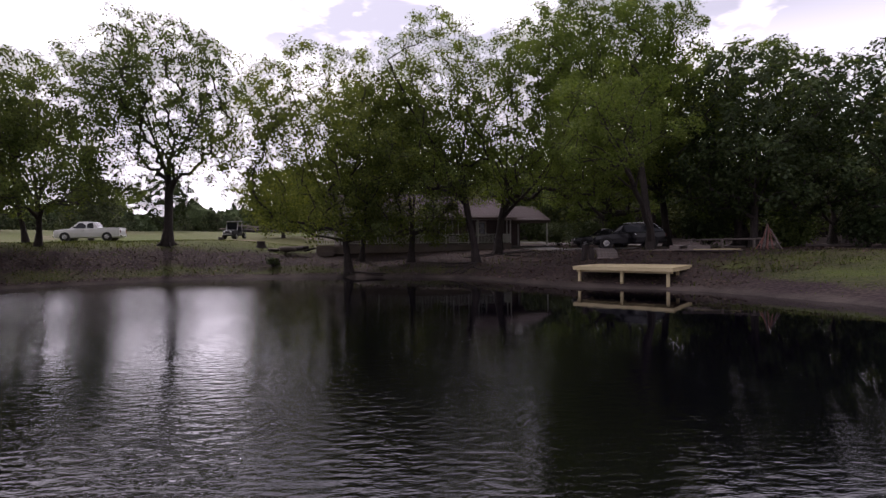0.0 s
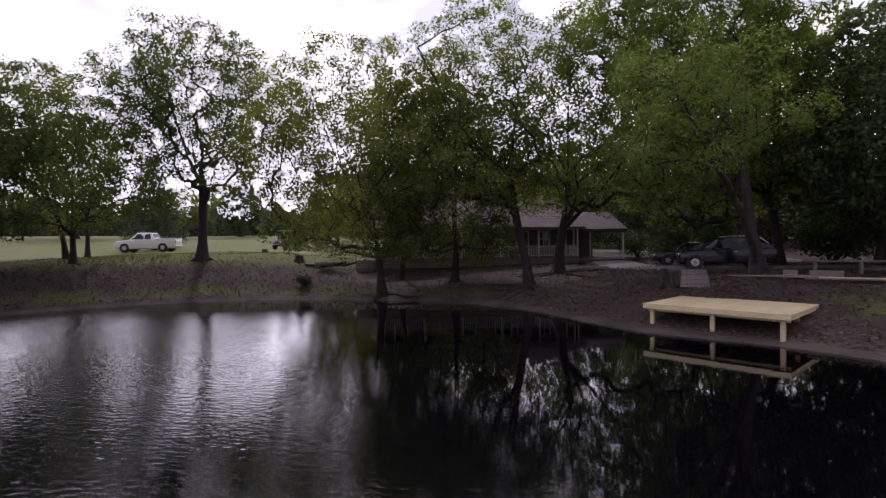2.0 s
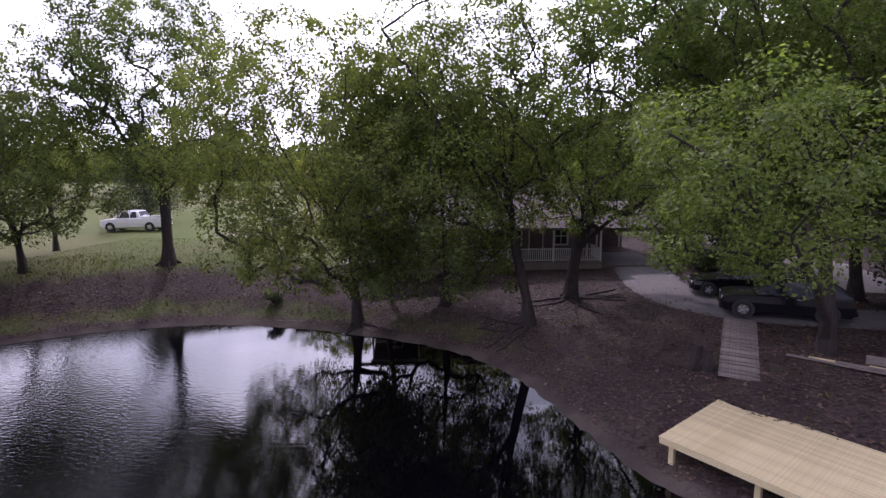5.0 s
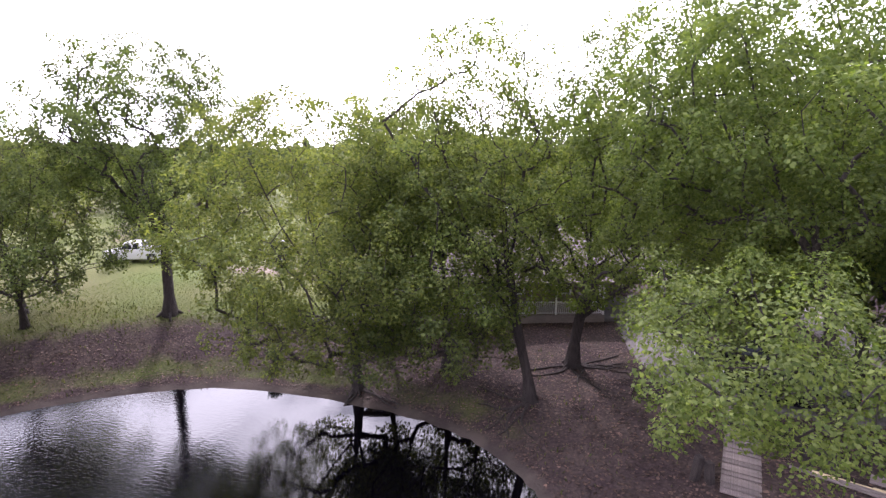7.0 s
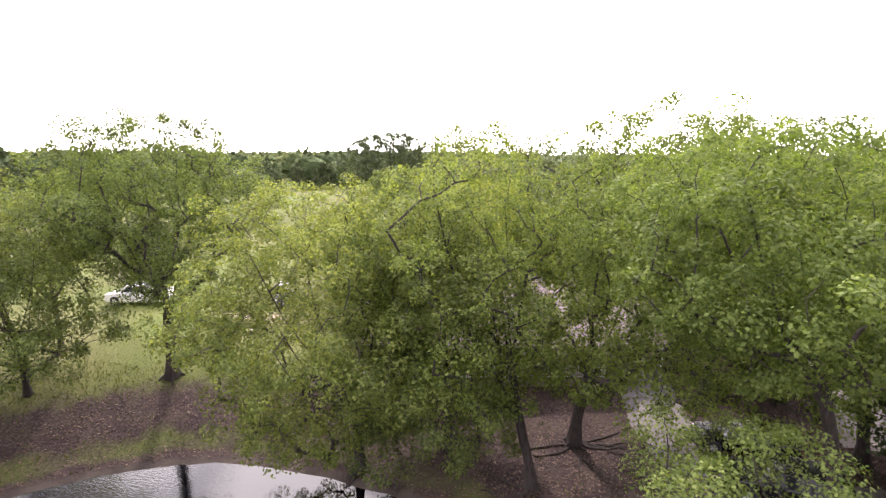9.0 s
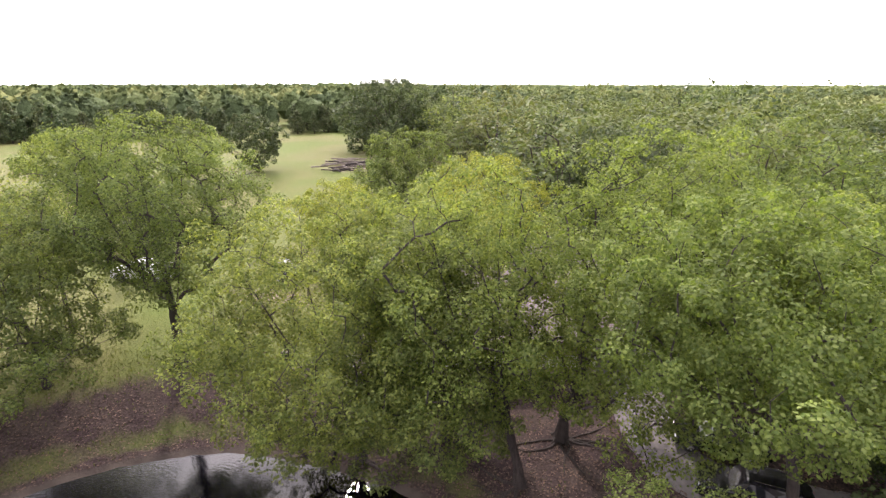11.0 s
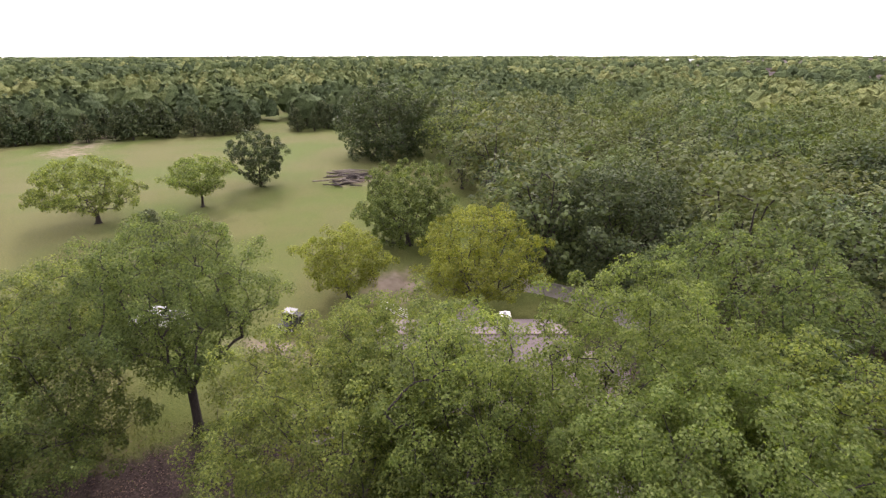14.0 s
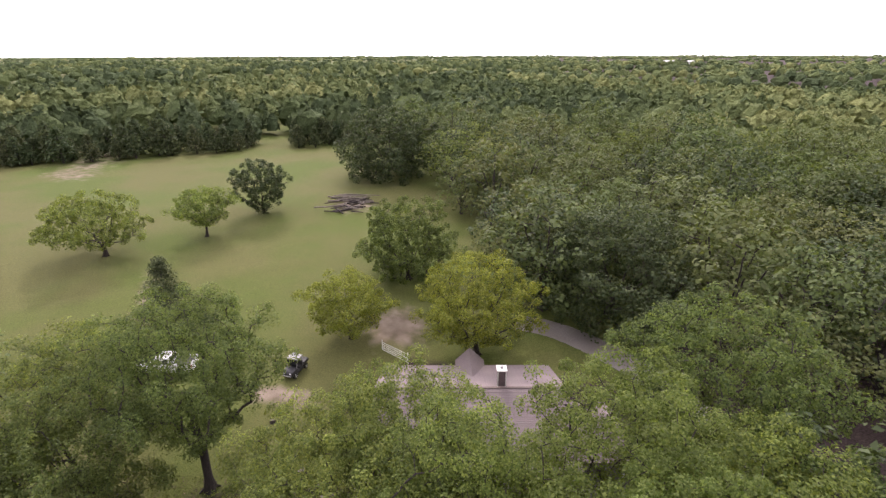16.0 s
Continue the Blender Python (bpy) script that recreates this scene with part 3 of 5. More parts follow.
def tree_meshes(name, seed, h, crown_r, base, trunk_r, lean=(0, 0), clumps=90, leaves=240, size=0.27, mat=None, clump_r=1.0, gap=0.3, bend=0.5, sides=7, shape="round", limbs=5, billow=0.16, wild=0.42):
    """Trunk, rising limbs and twigs that reach out to the leaf tufts of an uneven, billowing crown; returns the two meshes."""
    rng = np.random.default_rng(seed)
    lean3 = np.array([lean[0], lean[1], 0.0])
    hs, ws = CROWNS[shape]
    ph = rng.random(8) * 6.283

    def spot(t, an, rho):
        k = np.interp(t, hs, ws)
        k *= 1 + 0.55 * gap * (math.sin(2 * an + ph[0] + 3 * t) + 0.8 * math.sin(3 * an + ph[1] - 4 * t) + 0.5 * math.sin(5 * an + ph[2] + 7 * t))
        k *= 1 + billow * math.sin(7 * an + ph[3] + 2 * math.sin(8 * t + ph[4])) + billow * math.sin(13 * t + ph[5] + 1.5 * math.sin(3 * an + ph[6]))
        q = np.array([math.cos(an), math.sin(an), 0.0]) * crown_r * k * rho
        return lean3 + q + np.array([0, 0, base + (h - base) * t])

    # tufts keep apart from one another, most of them on the outside of the crown
    targets, apart, misses = np.zeros((0, 3)), clump_r * 1.9, 0
    while len(targets) < clumps:
        t = rng.random()
        if rng.random() > np.interp(t, hs, ws):
            continue
        q = spot(t, rng.random() * 6.283, 0.35 + 0.65 * rng.random() ** 0.35) + rng.normal(size=3) * 0.1
        if len(targets) and np.min(np.sum((targets - q) ** 2, axis=1)) < apart * apart:
            misses += 1
            if misses > 12:
                apart, misses = apart * 0.97, 0
            continue
        targets, misses = np.concatenate([targets, q[None]]), 0
    # the trunk leads up into the crown
    lead = base + (h - base) * 0.72
    steps = 10
    side = rng.normal(size=2) * bend * 0.30
    nodes, parent = [np.zeros(3)], [-1]
    for k in range(1, steps + 1):
        t = k / steps
        wob = math.sin(t * math.pi * 1.6) * side + rng.normal(size=2) * 0.07 * bend
        nodes.append(np.array([lean[0] * 0.95 * t ** 1.25 + wob[0], lean[1] * 0.95 * t ** 1.25 + wob[1], lead * t]))
        parent.append(k - 1)
    first = max(2, int(steps * base / lead * 0.9))
    turn = rng.random() * 6.283
    for k in range(limbs):
        j = min(first + (k * 2) // 3, steps - 2)
        an = turn + k * 2.39996 + rng.normal() * 0.2
        end = spot(rng.uniform(0.48, 0.80), an, rng.uniform(0.50, 0.68))
        a, last = nodes[j], j
        knee = a + (end - a) * np.array([0.62, 0.62, 0.36])
        for q in range(1, 7):
            t = q / 6
            nodes.append((1 - t) ** 2 * a + 2 * t * (1 - t) * knee + t * t * end + rng.normal(size=3) * 0.09 * bend)
            parent.append(last)
            last = len(nodes) - 1
    root = nodes[first]
    tips = []
    order = np.argsort(np.linalg.norm(targets - root, axis=1))
    for i in order:
        q = targets[i]
        arr = np.array(nodes)
        cost = np.linalg.norm(arr - q, axis=1) + 0.9 * np.clip(arr[:, 2] - q[2] + 0.5, 0, None)
        cost[:first] += 50
        j = int(np.argmin(cost))
        a = arr[j]
        ln = np.linalg.norm(q - a)
        m = max(2, int(ln / 0.9))
        last = j
        for k in range(1, m + 1):
            t = k / m
            nodes.append(a + (q - a) * t + np.array([0, 0, 0.10 * ln]) * math.sin(math.pi * t) + rng.normal(size=3) * 0.14 * ln / m * (k < m))
            parent.append(last)
            last = len(nodes) - 1
        tips.append(last)
    load = np.zeros(len(nodes))
    for t in tips:
        load[t] += 1
    for k in range(len(nodes) - 1, 0, -1):
        load[parent[k]] += load[k]
    rad = trunk_r * (np.maximum(load, 0.5) / load[0]) ** 0.52
    hgt = np.array([p[2] for p in nodes])
    rad[:steps + 1] *= 1 + 0.75 * np.exp(-hgt[:steps + 1] / 0.45)
    verts, faces = [], []
    for k in range(1, len(nodes)):
        j = parent[k]
        if load[k] == 0 or (sides < 6 and rad[k] < 0.06):
            continue
        ra = rad[j] if (k <= steps) else min(rad[j], rad[k] * 1.35)
        frustum(verts, faces, nodes[j], nodes[k] + (nodes[k] - nodes[j]) * 0.04, ra, rad[k], sides if rad[k] > 0.05 else (4 if sides > 5 else 3))
    for k in range(5):
        t = 2 * math.pi * (k + rng.random() * 0.6) / 5
        o = np.array([math.cos(t), math.sin(t), 0])
        frustum(verts, faces, o * trunk_r * 0.7 + np.array([0, 0, trunk_r * 1.3]), o * trunk_r * 3.2 + np.array([0, 0, -0.18]), trunk_r * 0.45, trunk_r * 0.18, 5)
    wood = mesh_of(name + "_trunk", verts, faces, M_BARK, True)
    heart = lean3 + np.array([0, 0, base + (h - base) * 0.38])
    inner = targets[rng.random(len(targets)) < 0.5] * 0.72 + heart * 0.28 + rng.normal(size=3) * 0.2
    q = [leaves_at(rng, targets, clump_r * rng.uniform(0.6, 1.2, len(targets)), int(leaves * 0.85), size, 0.95, heart=heart, wild=wild)]
    q.append(leaves_at(rng, inner, clump_r * rng.uniform(0.7, 1.2, len(inner)), int(leaves * 0.4), size, heart=heart, wild=wild))
    return wood, quads_mesh(name + "_crown", np.concatenate(q), mat or M_OAK)


def plant(name, meshes, x, y, label, turn=0.0, scale=1.0, group="", z=None, sink=0.06, tall=1.0):
    z = ground_z(x, y) if z is None else z
    t = thing(name, pose(x, y, z - sink, 0, 0, turn) @ Matrix.Diagonal((scale, scale, scale * tall, 1)), label, "tree", group)
    part_mesh("trunk", meshes[0], t, label="rough grey-brown bark")
    part_mesh("crown", meshes[1], t)
    return t


BANK = "trees on the pond bank"
# seed x y h crown_r base trunk_r lean tufts leaves size material label unevenness crown
NEAR = [
    (11, -23.7, 27.4, 16.8, 5.8, 5.4, 0.32, (0.3, -0.2), 300, 190, 0.16, M_OAK, "tall oak with a bare straight trunk standing alone on the grass", 0.06, "vase"),
    (12, -9.05, 23.6, 15.2, 6.3, 2.6, 0.23, (-1.7, -0.8), 340, 190, 0.16, M_LIGHT, "spreading oak with yellow-green leaves leaning over the bank", 0.12, "round"),
    (13, -8.5, 27.1, 14.4, 4.8, 6.0, 0.16, (1.2, 0.5), 170, 180, 0.165, M_LIGHT, "slender oak in front of the house porch", 0.12, "round"),
    (14, -4.6, 25.6, 14.0, 4.9, 1.8, 0.21, (-0.2, -1.8), 220, 200, 0.165, M_OAK, "leafy oak with drooping branches on the bank", 0.16, "dome"),
    (15, 0.14, 22.9, 17.0, 4.1, 5.0, 0.23, (-2.8, -0.8), 180, 170, 0.155, M_LIGHT, "forked oak with a sparse crown leaning over the water", 0.12, "round"),
    (16, 2.25, 26.4, 17.7, 6.1, 4.3, 0.28, (3.5, -1.3), 350, 190, 0.165, M_FRESH, "large oak leaning beside the end of the porch", 0.1, "dome"),
    (17, 10.9, 18.6, 16.0, 5.2, 8.6, 0.21, (-2.8, -0.2), 230, 280, 0.14, M_FRESH, "large light-green oak spreading beside the wooden dock", 0.12, "round"),
    (18, 11.1, 18.9, 8.3, 3.0, 4.0, 0.15, (-5.6, -7.0), 58, 330, 0.11, M_FRESH, "light-green oak drooping over the dock", 0.45, "vase"),
    (19, -30.5, 23.3, 12.4, 5.0, 2.6, 0.17, (2.0, -2.4), 200, 180, 0.17, M_OAK, "low oak leaning over the pond edge", 0.14, "dome"),
    (20, -32.6, 25.0, 12.8, 4.4, 4.4, 0.16, (-1.6, -1.0), 120, 130, 0.18, M_OAK, "tall oak in the clump at the pond edge", 0.2, "vase"),
    (21, -34.9, 29.4, 11.2, 3.6, 4.4, 0.15, (-1.0, 0.6), 90, 120, 0.18, M_LIGHT, "thin oak behind the clump at the pond edge", 0.2, "vase"),
    (22, -33.6, 15.5, 12.0, 5.2, 2.0, 0.22, (1.0, 0), 190, 120, 0.25, M_OAK, "bushy oak at the pond edge", 0.2, "round"),
    (23, 14.0, 34.8, 17.0, 7.0, 3.0, 0.34, (0, 0), 380, 130, 0.22, M_OAK, "broad oak beside the driveway and carport", 0.08, "round"),
    (24, 19.6, 23.0, 14.4, 5.6, 2.2, 0.28, (0, 0), 200, 130, 0.25, M_OAK, "dense oak behind the parking area", 0.12, "round"),
    (25, 16.2, 26.8, 14.6, 4.6, 5.0, 0.26, (-2.6, -2.4), 210, 160, 0.19, M_LIGHT, "dense pale-leaved oak behind the parked cars", 0.12, "round"),
    (26, 27.0, 17.0, 12.5, 5.6, 1.4, 0.24, (0, 0), 170, 120, 0.27, M_DARK, "dark bushy oak at the edge of the mown bank", 0.16, "dome"),
    (27, 17.6, 18.4, 12.5, 4.8, 2.4, 0.22, (0.3, 0), 160, 130, 0.24, M_DARK, "dark oak shading the mown bank by the dock", 0.16, "round"),
]
for s, x, y, h, cr, base, tr, lean, cl, lv, sz, mat, label, gap, form in NEAR:
    plant("oak_tree", tree_meshes("oak", s, h, cr, base, tr, lean, cl, lv, sz, mat, clump_r=0.86 if sz > 0.15 else 0.74, gap=gap, shape=form), x, y, label, group=BANK)

FIELD = [
    (31, -20.6, 49.6, 8.0, 4.2, 1.9, 0.17, (0, 0), 130, 150, 0.20, M_YELLOW, "rounded yellow-green tree beside the dirt patch", 0.12, "round"),
    (32, -5.8, 50.4, 11.8, 6.0, 2.9, 0.30, (0, 0), 230, 150, 0.21, M_YELLOW, "broad yellow-green tree behind the house", 0.12, "round"),
    (33, -18.3, 66.4, 11.8, 6.6, 1.0, 0.28, (0, 0), 230, 140, 0.27, M_OAK, "round oak at the edge of the woods", 0.12, "round"),
    (34, -53.2, 86.5, 10.2, 4.8, 0.9, 0.24, (0, 0), 120, 110, 0.32, M_DARK, "dark clump of small trees in the field", 0.2, "vase"),
    (35, -56.6, 73.5, 8.2, 4.9, 2.4, 0.20, (0.3, 0), 100, 110, 0.26, M_LIGHT, "small spreading tree in the field", 0.22, "vase"),
    (36, -66.5, 62.3, 9.6, 7.2, 2.4, 0.28, (-0.6, 0), 160, 120, 0.26, M_LIGHT, "wide spreading tree in the field", 0.2, "round"),
    (37, -38.0, 119.0, 16.0, 10.5, 0.4, 0.45, (0, 0), 260, 80, 0.55, M_DARK, "great dark oak at the corner of the woods", 0.12, "dome"),
    (38, 10.0, 63.0, 13.5, 9.2, 0.8, 0.40, (0, 0), 260, 90, 0.42, M_DARK, "great dark oak behind the drive", 0.12, "dome"),
]
for s, x, y, h, cr, base, tr, lean, cl, lv, sz, mat, label, gap, form in FIELD:
    plant("field_tree", tree_meshes("field", s, h, cr, base, tr, lean, cl, lv, sz, mat, clump_r=0.8 if h < 12 else 1.45, gap=gap, shape=form), x, y, label, group="trees in the field")


def cedar_meshes(name, seed, h, r, leaves, size):
    rng = np.random.default_rng(seed)
    verts, faces = [], []
    z = np.linspace(0, h * 0.95, 6)
    for a, b in zip(z[:-1], z[1:]):
        frustum(verts, faces, np.array([0, 0, a]), np.array([0, 0, b]), 0.03 * h * (1 - a / h) + 0.01, 0.03 * h * (1 - b / h) + 0.01, 6)
    cen, rr = [], []
    for k in range(int(26 + h)):
        t = (k + rng.random()) / int(26 + h)
        zz = h * (0.08 + 0.9 * t)
        rad = r * (1 - t) ** 0.75 * rng.uniform(0.7, 1.12)
        for _ in range(4 if t < 0.6 else 2):
            an = rng.random() * 6.283
            tip = np.array([math.cos(an) * rad * 0.75, math.sin(an) * rad * 0.75, zz + 0.12 * rad])
            frustum(verts, faces, np.array([0, 0, zz - 0.2]), tip, 0.03, 0.012, 3)
            cen.append(tip)
            rr.append(0.28 * r + 0.10 * h * (1 - t))
    q = leaves_at(rng, np.array(cen), np.array(rr) * 0.8, max(1, leaves // len(cen)), size, 0.55, 0.3)
    return mesh_of(name + "_trunk", verts, faces, M_BARK, True), quads_mesh(name + "_crown", q, M_CEDAR)


plant("cedar_tree", cedar_meshes("cedar", 41, 10.6, 3.4, 13000, 0.22), -40.8, 45.2, "dark pointed cedar beside the mown field")
_ced = [cedar_meshes("edge_cedar", 42 + k, 8.0, 2.9 + 0.3 * k, 1500, 0.55) for k in range(3)]
_rng = np.random.default_rng(77)
for k in range(64):
    t = k / 63
    x0, y0 = -165 + 104 * t, 90 + 72 * t
    j = _rng.normal(size=2) * 2.2
    if 0.74 < t < 0.80:
        continue
    plant("edge_cedar", _ced[k % 3], x0 + j[0] - 3, y0 + j[1] + 4 + 7 * (k % 2), "dark bushy cedar in the row along the far field edge", _rng.random() * 360, _rng.uniform(0.75, 1.25), "cedars along the field edge", tall=_rng.uniform(0.85, 1.2))


# ---- woods ----
def edge_x(y):
    """The west edge of the woods behind the house."""
    return np.interp(y, [56, 62, 75, 100, 129, 160, 200], [2, -4, -12, -24, -36, -52, -60])


def wooded(x, y):
    """Whether a tree of the woods stands there."""
    d_edge = (y - 90) * 104 / 126.5 - (x + 165) * 72 / 126.5
    behind = d_edge > 9 and x < -40
    east = y > 58 and x > edge_x(y) + 3
    side = x > 19 and 24 < y <= 60 and not (abs(x - 28) < 8 and abs(y - 37) < 9.5)
    south = x > 30 and 6 < y <= 24
    west = x < -46 and -10 < y < 34
    if not (behind or east or side or south or west):
        return False
    for cx, cy, rx, ry in ((-240, 195, 40, 12), (-95, 166, 13, 6), (215, 440, 95, 48), (420, 560, 160, 30), (150, 760, 90, 26), (210, 1000, 150, 40), (-60, 1150, 120, 36), (420, 1320, 220, 60), (100, 1500, 160, 50)):
        if ((x - cx) / rx) ** 2 + ((y - cy) / ry) ** 2 < 1:
            return False
    return True


_wood = [tree_meshes("woods", 60 + k, 12.5, 4.9, 1.6 + 0.5 * k, 0.26, (0, 0), 60, 30, 0.50, (M_WOODS, M_WOODS, M_DARK, M_OAK, M_WOODS)[k], clump_r=1.3, gap=0.12, sides=5, wild=0.3, shape=("round", "dome", "dome", "round", "vase")[k], billow=0.2) for k in range(5)]
_spots = []
_rng = np.random.default_rng(9)
_try = 0
while len(_spots) < 265 and _try < 9000:
    _try += 1
    x, y = _rng.uniform(-60, 120), _rng.uniform(6, 165)
    near_first = math.hypot(x - 15, y - 60)
    if near_first > 102 or not wooded(x, y):
        continue
    if any((x - a) ** 2 + (y - b) ** 2 < (4.6 if c < 60 else 5.6) ** 2 for a, b, c in _spots):
        continue
    if (x - 10) ** 2 + (y - 63) ** 2 < 70 or (x + 18.3) ** 2 + (y - 66.4) ** 2 < 40 or (x + 38) ** 2 + (y - 119) ** 2 < 80:
        continue
    _spots.append((x, y, near_first))
for k, (x, y, _) in enumerate(_spots):
    plant("woodland_tree", _wood[int(_rng.integers(0, 5))], x, y, "leafy green tree in the dense woods", _rng.random() * 360, _rng.uniform(0.7, 1.45), "trees of the woods", tall=_rng.uniform(0.75, 1.05))


def far_woods(name, seed, count, r0, r1, size, label, around, rings, sprays):
    """The far canopy: a lumpy dome for each distant tree with leaf sprays standing out of it, in one mesh."""
    rng = np.random.default_rng(seed)
    quads, tints, n, tries = [], [], 0, 0
    th = np.linspace(0, 2 * math.pi, around, endpoint=False)
    while n < count and tries < count * 12:
        tries += 1
        an = rng.uniform(-1.25, 0.95)
        r = math.sqrt(rng.uniform(r0 * r0, r1 * r1))
        x, y = math.sin(an) * r, 10 + math.cos(an) * r
        if not wooded(x, y) or math.hypot(x - 15, y - 60) < 101:
            continue
        n += 1
        h = rng.uniform(7.0, 12.5)
        cr = rng.uniform(0.36, 0.52) * h * size
        z = ground_z_fast(x, y)
        cone = rng.random() < (0.45 if x < -60 else 0.08)
        el = np.linspace(-0.5, 1.45, rings + 1)
        grid = np.zeros((rings + 1, around, 3))
        for q, e in enumerate(el):
            wide = math.cos(e) if not cone else 0.9 * (1 - (e + 0.5) / 1.95) ** 0.8
            lump = 1 + 0.16 * np.sin(2 * th + n) + 0.12 * np.sin(3 * th + 2.1 * n + 2 * e) + rng.normal(size=around) * 0.10
            grid[q] = np.stack([np.cos(th + q * 0.4) * wide * lump * cr + x, np.sin(th + q * 0.4) * wide * lump * cr + y, z + h * (0.5 + 0.5 * math.sin(e)) + rng.normal(size=around) * 0.05 * h], -1)
        tone = float(np.clip(rng.normal(0.15 if cone else 0.45, 0.2) + 0.34 * math.sin(x * 0.021 + 1.7 * math.sin(y * 0.017)), 0, 1))
        nxt = np.roll(grid, -1, axis=1)
        quads.append(np.stack([grid[:-1], nxt[:-1], nxt[1:], grid[1:]], 2).reshape(-1, 4, 3))
        tints.append(np.full(rings * around * 4, tone))
        if sprays:
            tints.append(np.full(sprays * 4, min(tone + 0.12, 1.0)))
            pick = grid.reshape(-1, 3)[rng.integers(around, (rings + 1) * around, sprays)] + rng.normal(size=(sprays, 3)) * 0.10 * cr
            nor = rng.normal(size=(sprays, 3)) + np.array([0, 0, 0.8])
            nor /= np.linalg.norm(nor, axis=1)[:, None]
            a = np.cross(nor, rng.normal(size=(sprays, 3)))
            a /= np.linalg.norm(a, axis=1)[:, None] + 1e-9
            b = np.cross(nor, a)
            s = cr * 0.22 * rng.uniform(0.6, 1.4, (sprays, 1))
            quads.append(np.stack([pick - a * s, pick + b * s * 0.7, pick + a * s, pick - b * s * 0.7], 1))
    me = quads_mesh(name, np.concatenate(quads), M_FARWOODS)
    me.attributes.new("tint", "FLOAT", "POINT").data.foreach_set("value", np.concatenate(tints).astype(np.float32))
    tagged(new(name, me), label, "woods", kind="stuff")


def ground_z_fast(x, y):
    i, j = np.searchsorted(gx, x) - 1, np.searchsorted(gy, y) - 1
    return float(GZ.reshape(len(gy), len(gx))[j, i])


far_woods("woods", 101, 2500, 80, 430, 1.0, "dense green woods stretching behind the field", 7, 4, 24)
far_woods("distant_woods", 102, 4200, 400, 1400, 1.25, "distant woods fading to the horizon", 6, 3, 5)
far_woods("horizon_woods", 103, 4200, 1300, 4300, 2.3, "tree line along the horizon", 5, 2, 0)


# ---- house ----
HOUSE = pose(4.65, 33.3, 0, 0, 0, 12.0)      # x along the porch front, y to the back; the porch's east corner is 0, 0


def build_house():
    zg, zf, ze, zr = 1.45, 2.30, 4.62, 7.30
    house = thing("house", HOUSE, "single-storey mauve house with a long white-railed porch", "house")
    W0, W1 = -15.6, 0.0
    fr, back = 2.3, 13.2
    win_x = [(-14.2, 1.0), (-11.6, 1.1), (-8.6, 1.1), (-5.7, 1.3), (-2.2, 0.9)]
    door_x = -4.0

    # front wall with real openings
    def wall_with_openings(y0, y1, holes):
        bm, x = bmesh.new(), W0
        for a, b, z0, z1 in sorted(holes):
            add_box(bm, (x, y0, zg), (a, y1, ze + 0.1))
            add_box(bm, (a, y0, zg), (b, y1, z0))
            add_box(bm, (a, y0, z1), (b, y1, ze + 0.1))
            x = b
        add_box(bm, (x, y0, zg), (W1, y1, ze + 0.1))
        return bm
    holes = [(c - w / 2, c + w / 2, zf + 0.85, zf + 2.05) for c, w in win_x] + [(door_x - 0.48, door_x + 0.48, zf, zf + 2.05)]
    part("wall", wall_with_openings(fr, fr + 0.2, holes), M_SIDING, house)
    part("wall", box((W0, back - 0.2, zg), (W1, back, ze + 0.1)), M_SIDING, house)
    for x0, x1 in ((W0, W0 + 0.2), (W1 - 0.2, W1)):
        bm = bmesh.new()
        pts = [(fr + 0.2, zg), (back - 0.2, zg), (back - 0.2, ze + 0.1), (6.4, zr - 0.15), (fr + 0.2, ze + 0.55)]
        va, vb = [bm.verts.new((x0, y, z)) for y, z in pts], [bm.verts.new((x1, y, z)) for y, z in pts]
        bm.faces.new(va[::-1])
        bm.faces.new(vb)
        for i in range(5):
            bm.faces.new((va[i], va[(i + 1) % 5], vb[(i + 1) % 5], vb[i]))
        part("gable_wall", bm, M_SIDING, house)
    # lap siding boards on the front wall
    lap = mesh_of("siding_board", *boards_between(W0, W1, holes, fr, zf, ze), M_SIDING)
    part_mesh("lap_siding", lap, house)
    for c, w in win_x:
        win = part("window", frame_bars(c - w / 2, c + w / 2, zf + 0.85, zf + 2.05, fr - 0.03, fr + 0.16, 0.07, True), M_WHITE, house, "white-framed sash window")
        part("pane", box((c - w / 2 + 0.05, fr + 0.08, zf + 0.9), (c + w / 2 - 0.05, fr + 0.095, zf + 2.0)), M_GLASS, win)
    door = part("door", box((door_x - 0.44, fr + 0.05, zf + 0.01), (door_x + 0.44, fr + 0.10, zf + 2.01), 0.008), M_TRIM, house, "dark brown panelled front door")
    part("door_frame", frame_bars(door_x - 0.48, door_x + 0.48, zf, zf + 2.05, fr - 0.03, fr + 0.05, 0.05, False), M_WHITE, door)
    for k in range(3):
        part("door_panel", box((door_x - 0.32, fr + 0.03, zf + 0.2 + 0.6 * k), (door_x + 0.32, fr + 0.051, zf + 0.65 + 0.6 * k), 0.01), M_TRIM, door)
    part("door_handle", rod(bmesh.new(), (door_x + 0.34, fr + 0.05, zf + 1.0), (door_x + 0.34, fr - 0.03, zf + 1.0), 0.03), M_CHROME, door)
    # porch: deck boards, skirt, posts, railing
    n_b = 22
    plank = mesh_from(box((W0 - 2.0, 0, 0), (W1, 0.1, 0.035), 0.006), "deck_board", M_DECKBOARD)
    for k in range(n_b):
        part_mesh("deck_board", plank, house, Matrix.Translation((0, 0.0 + k * (fr / n_b), zf - 0.035)))
    part("porch_skirt", box((W0 - 2.0, 0.02, zg - 0.3), (W1, 0.06, zf - 0.06)), M_DECKBOARD, house, "brown board skirt under the porch")
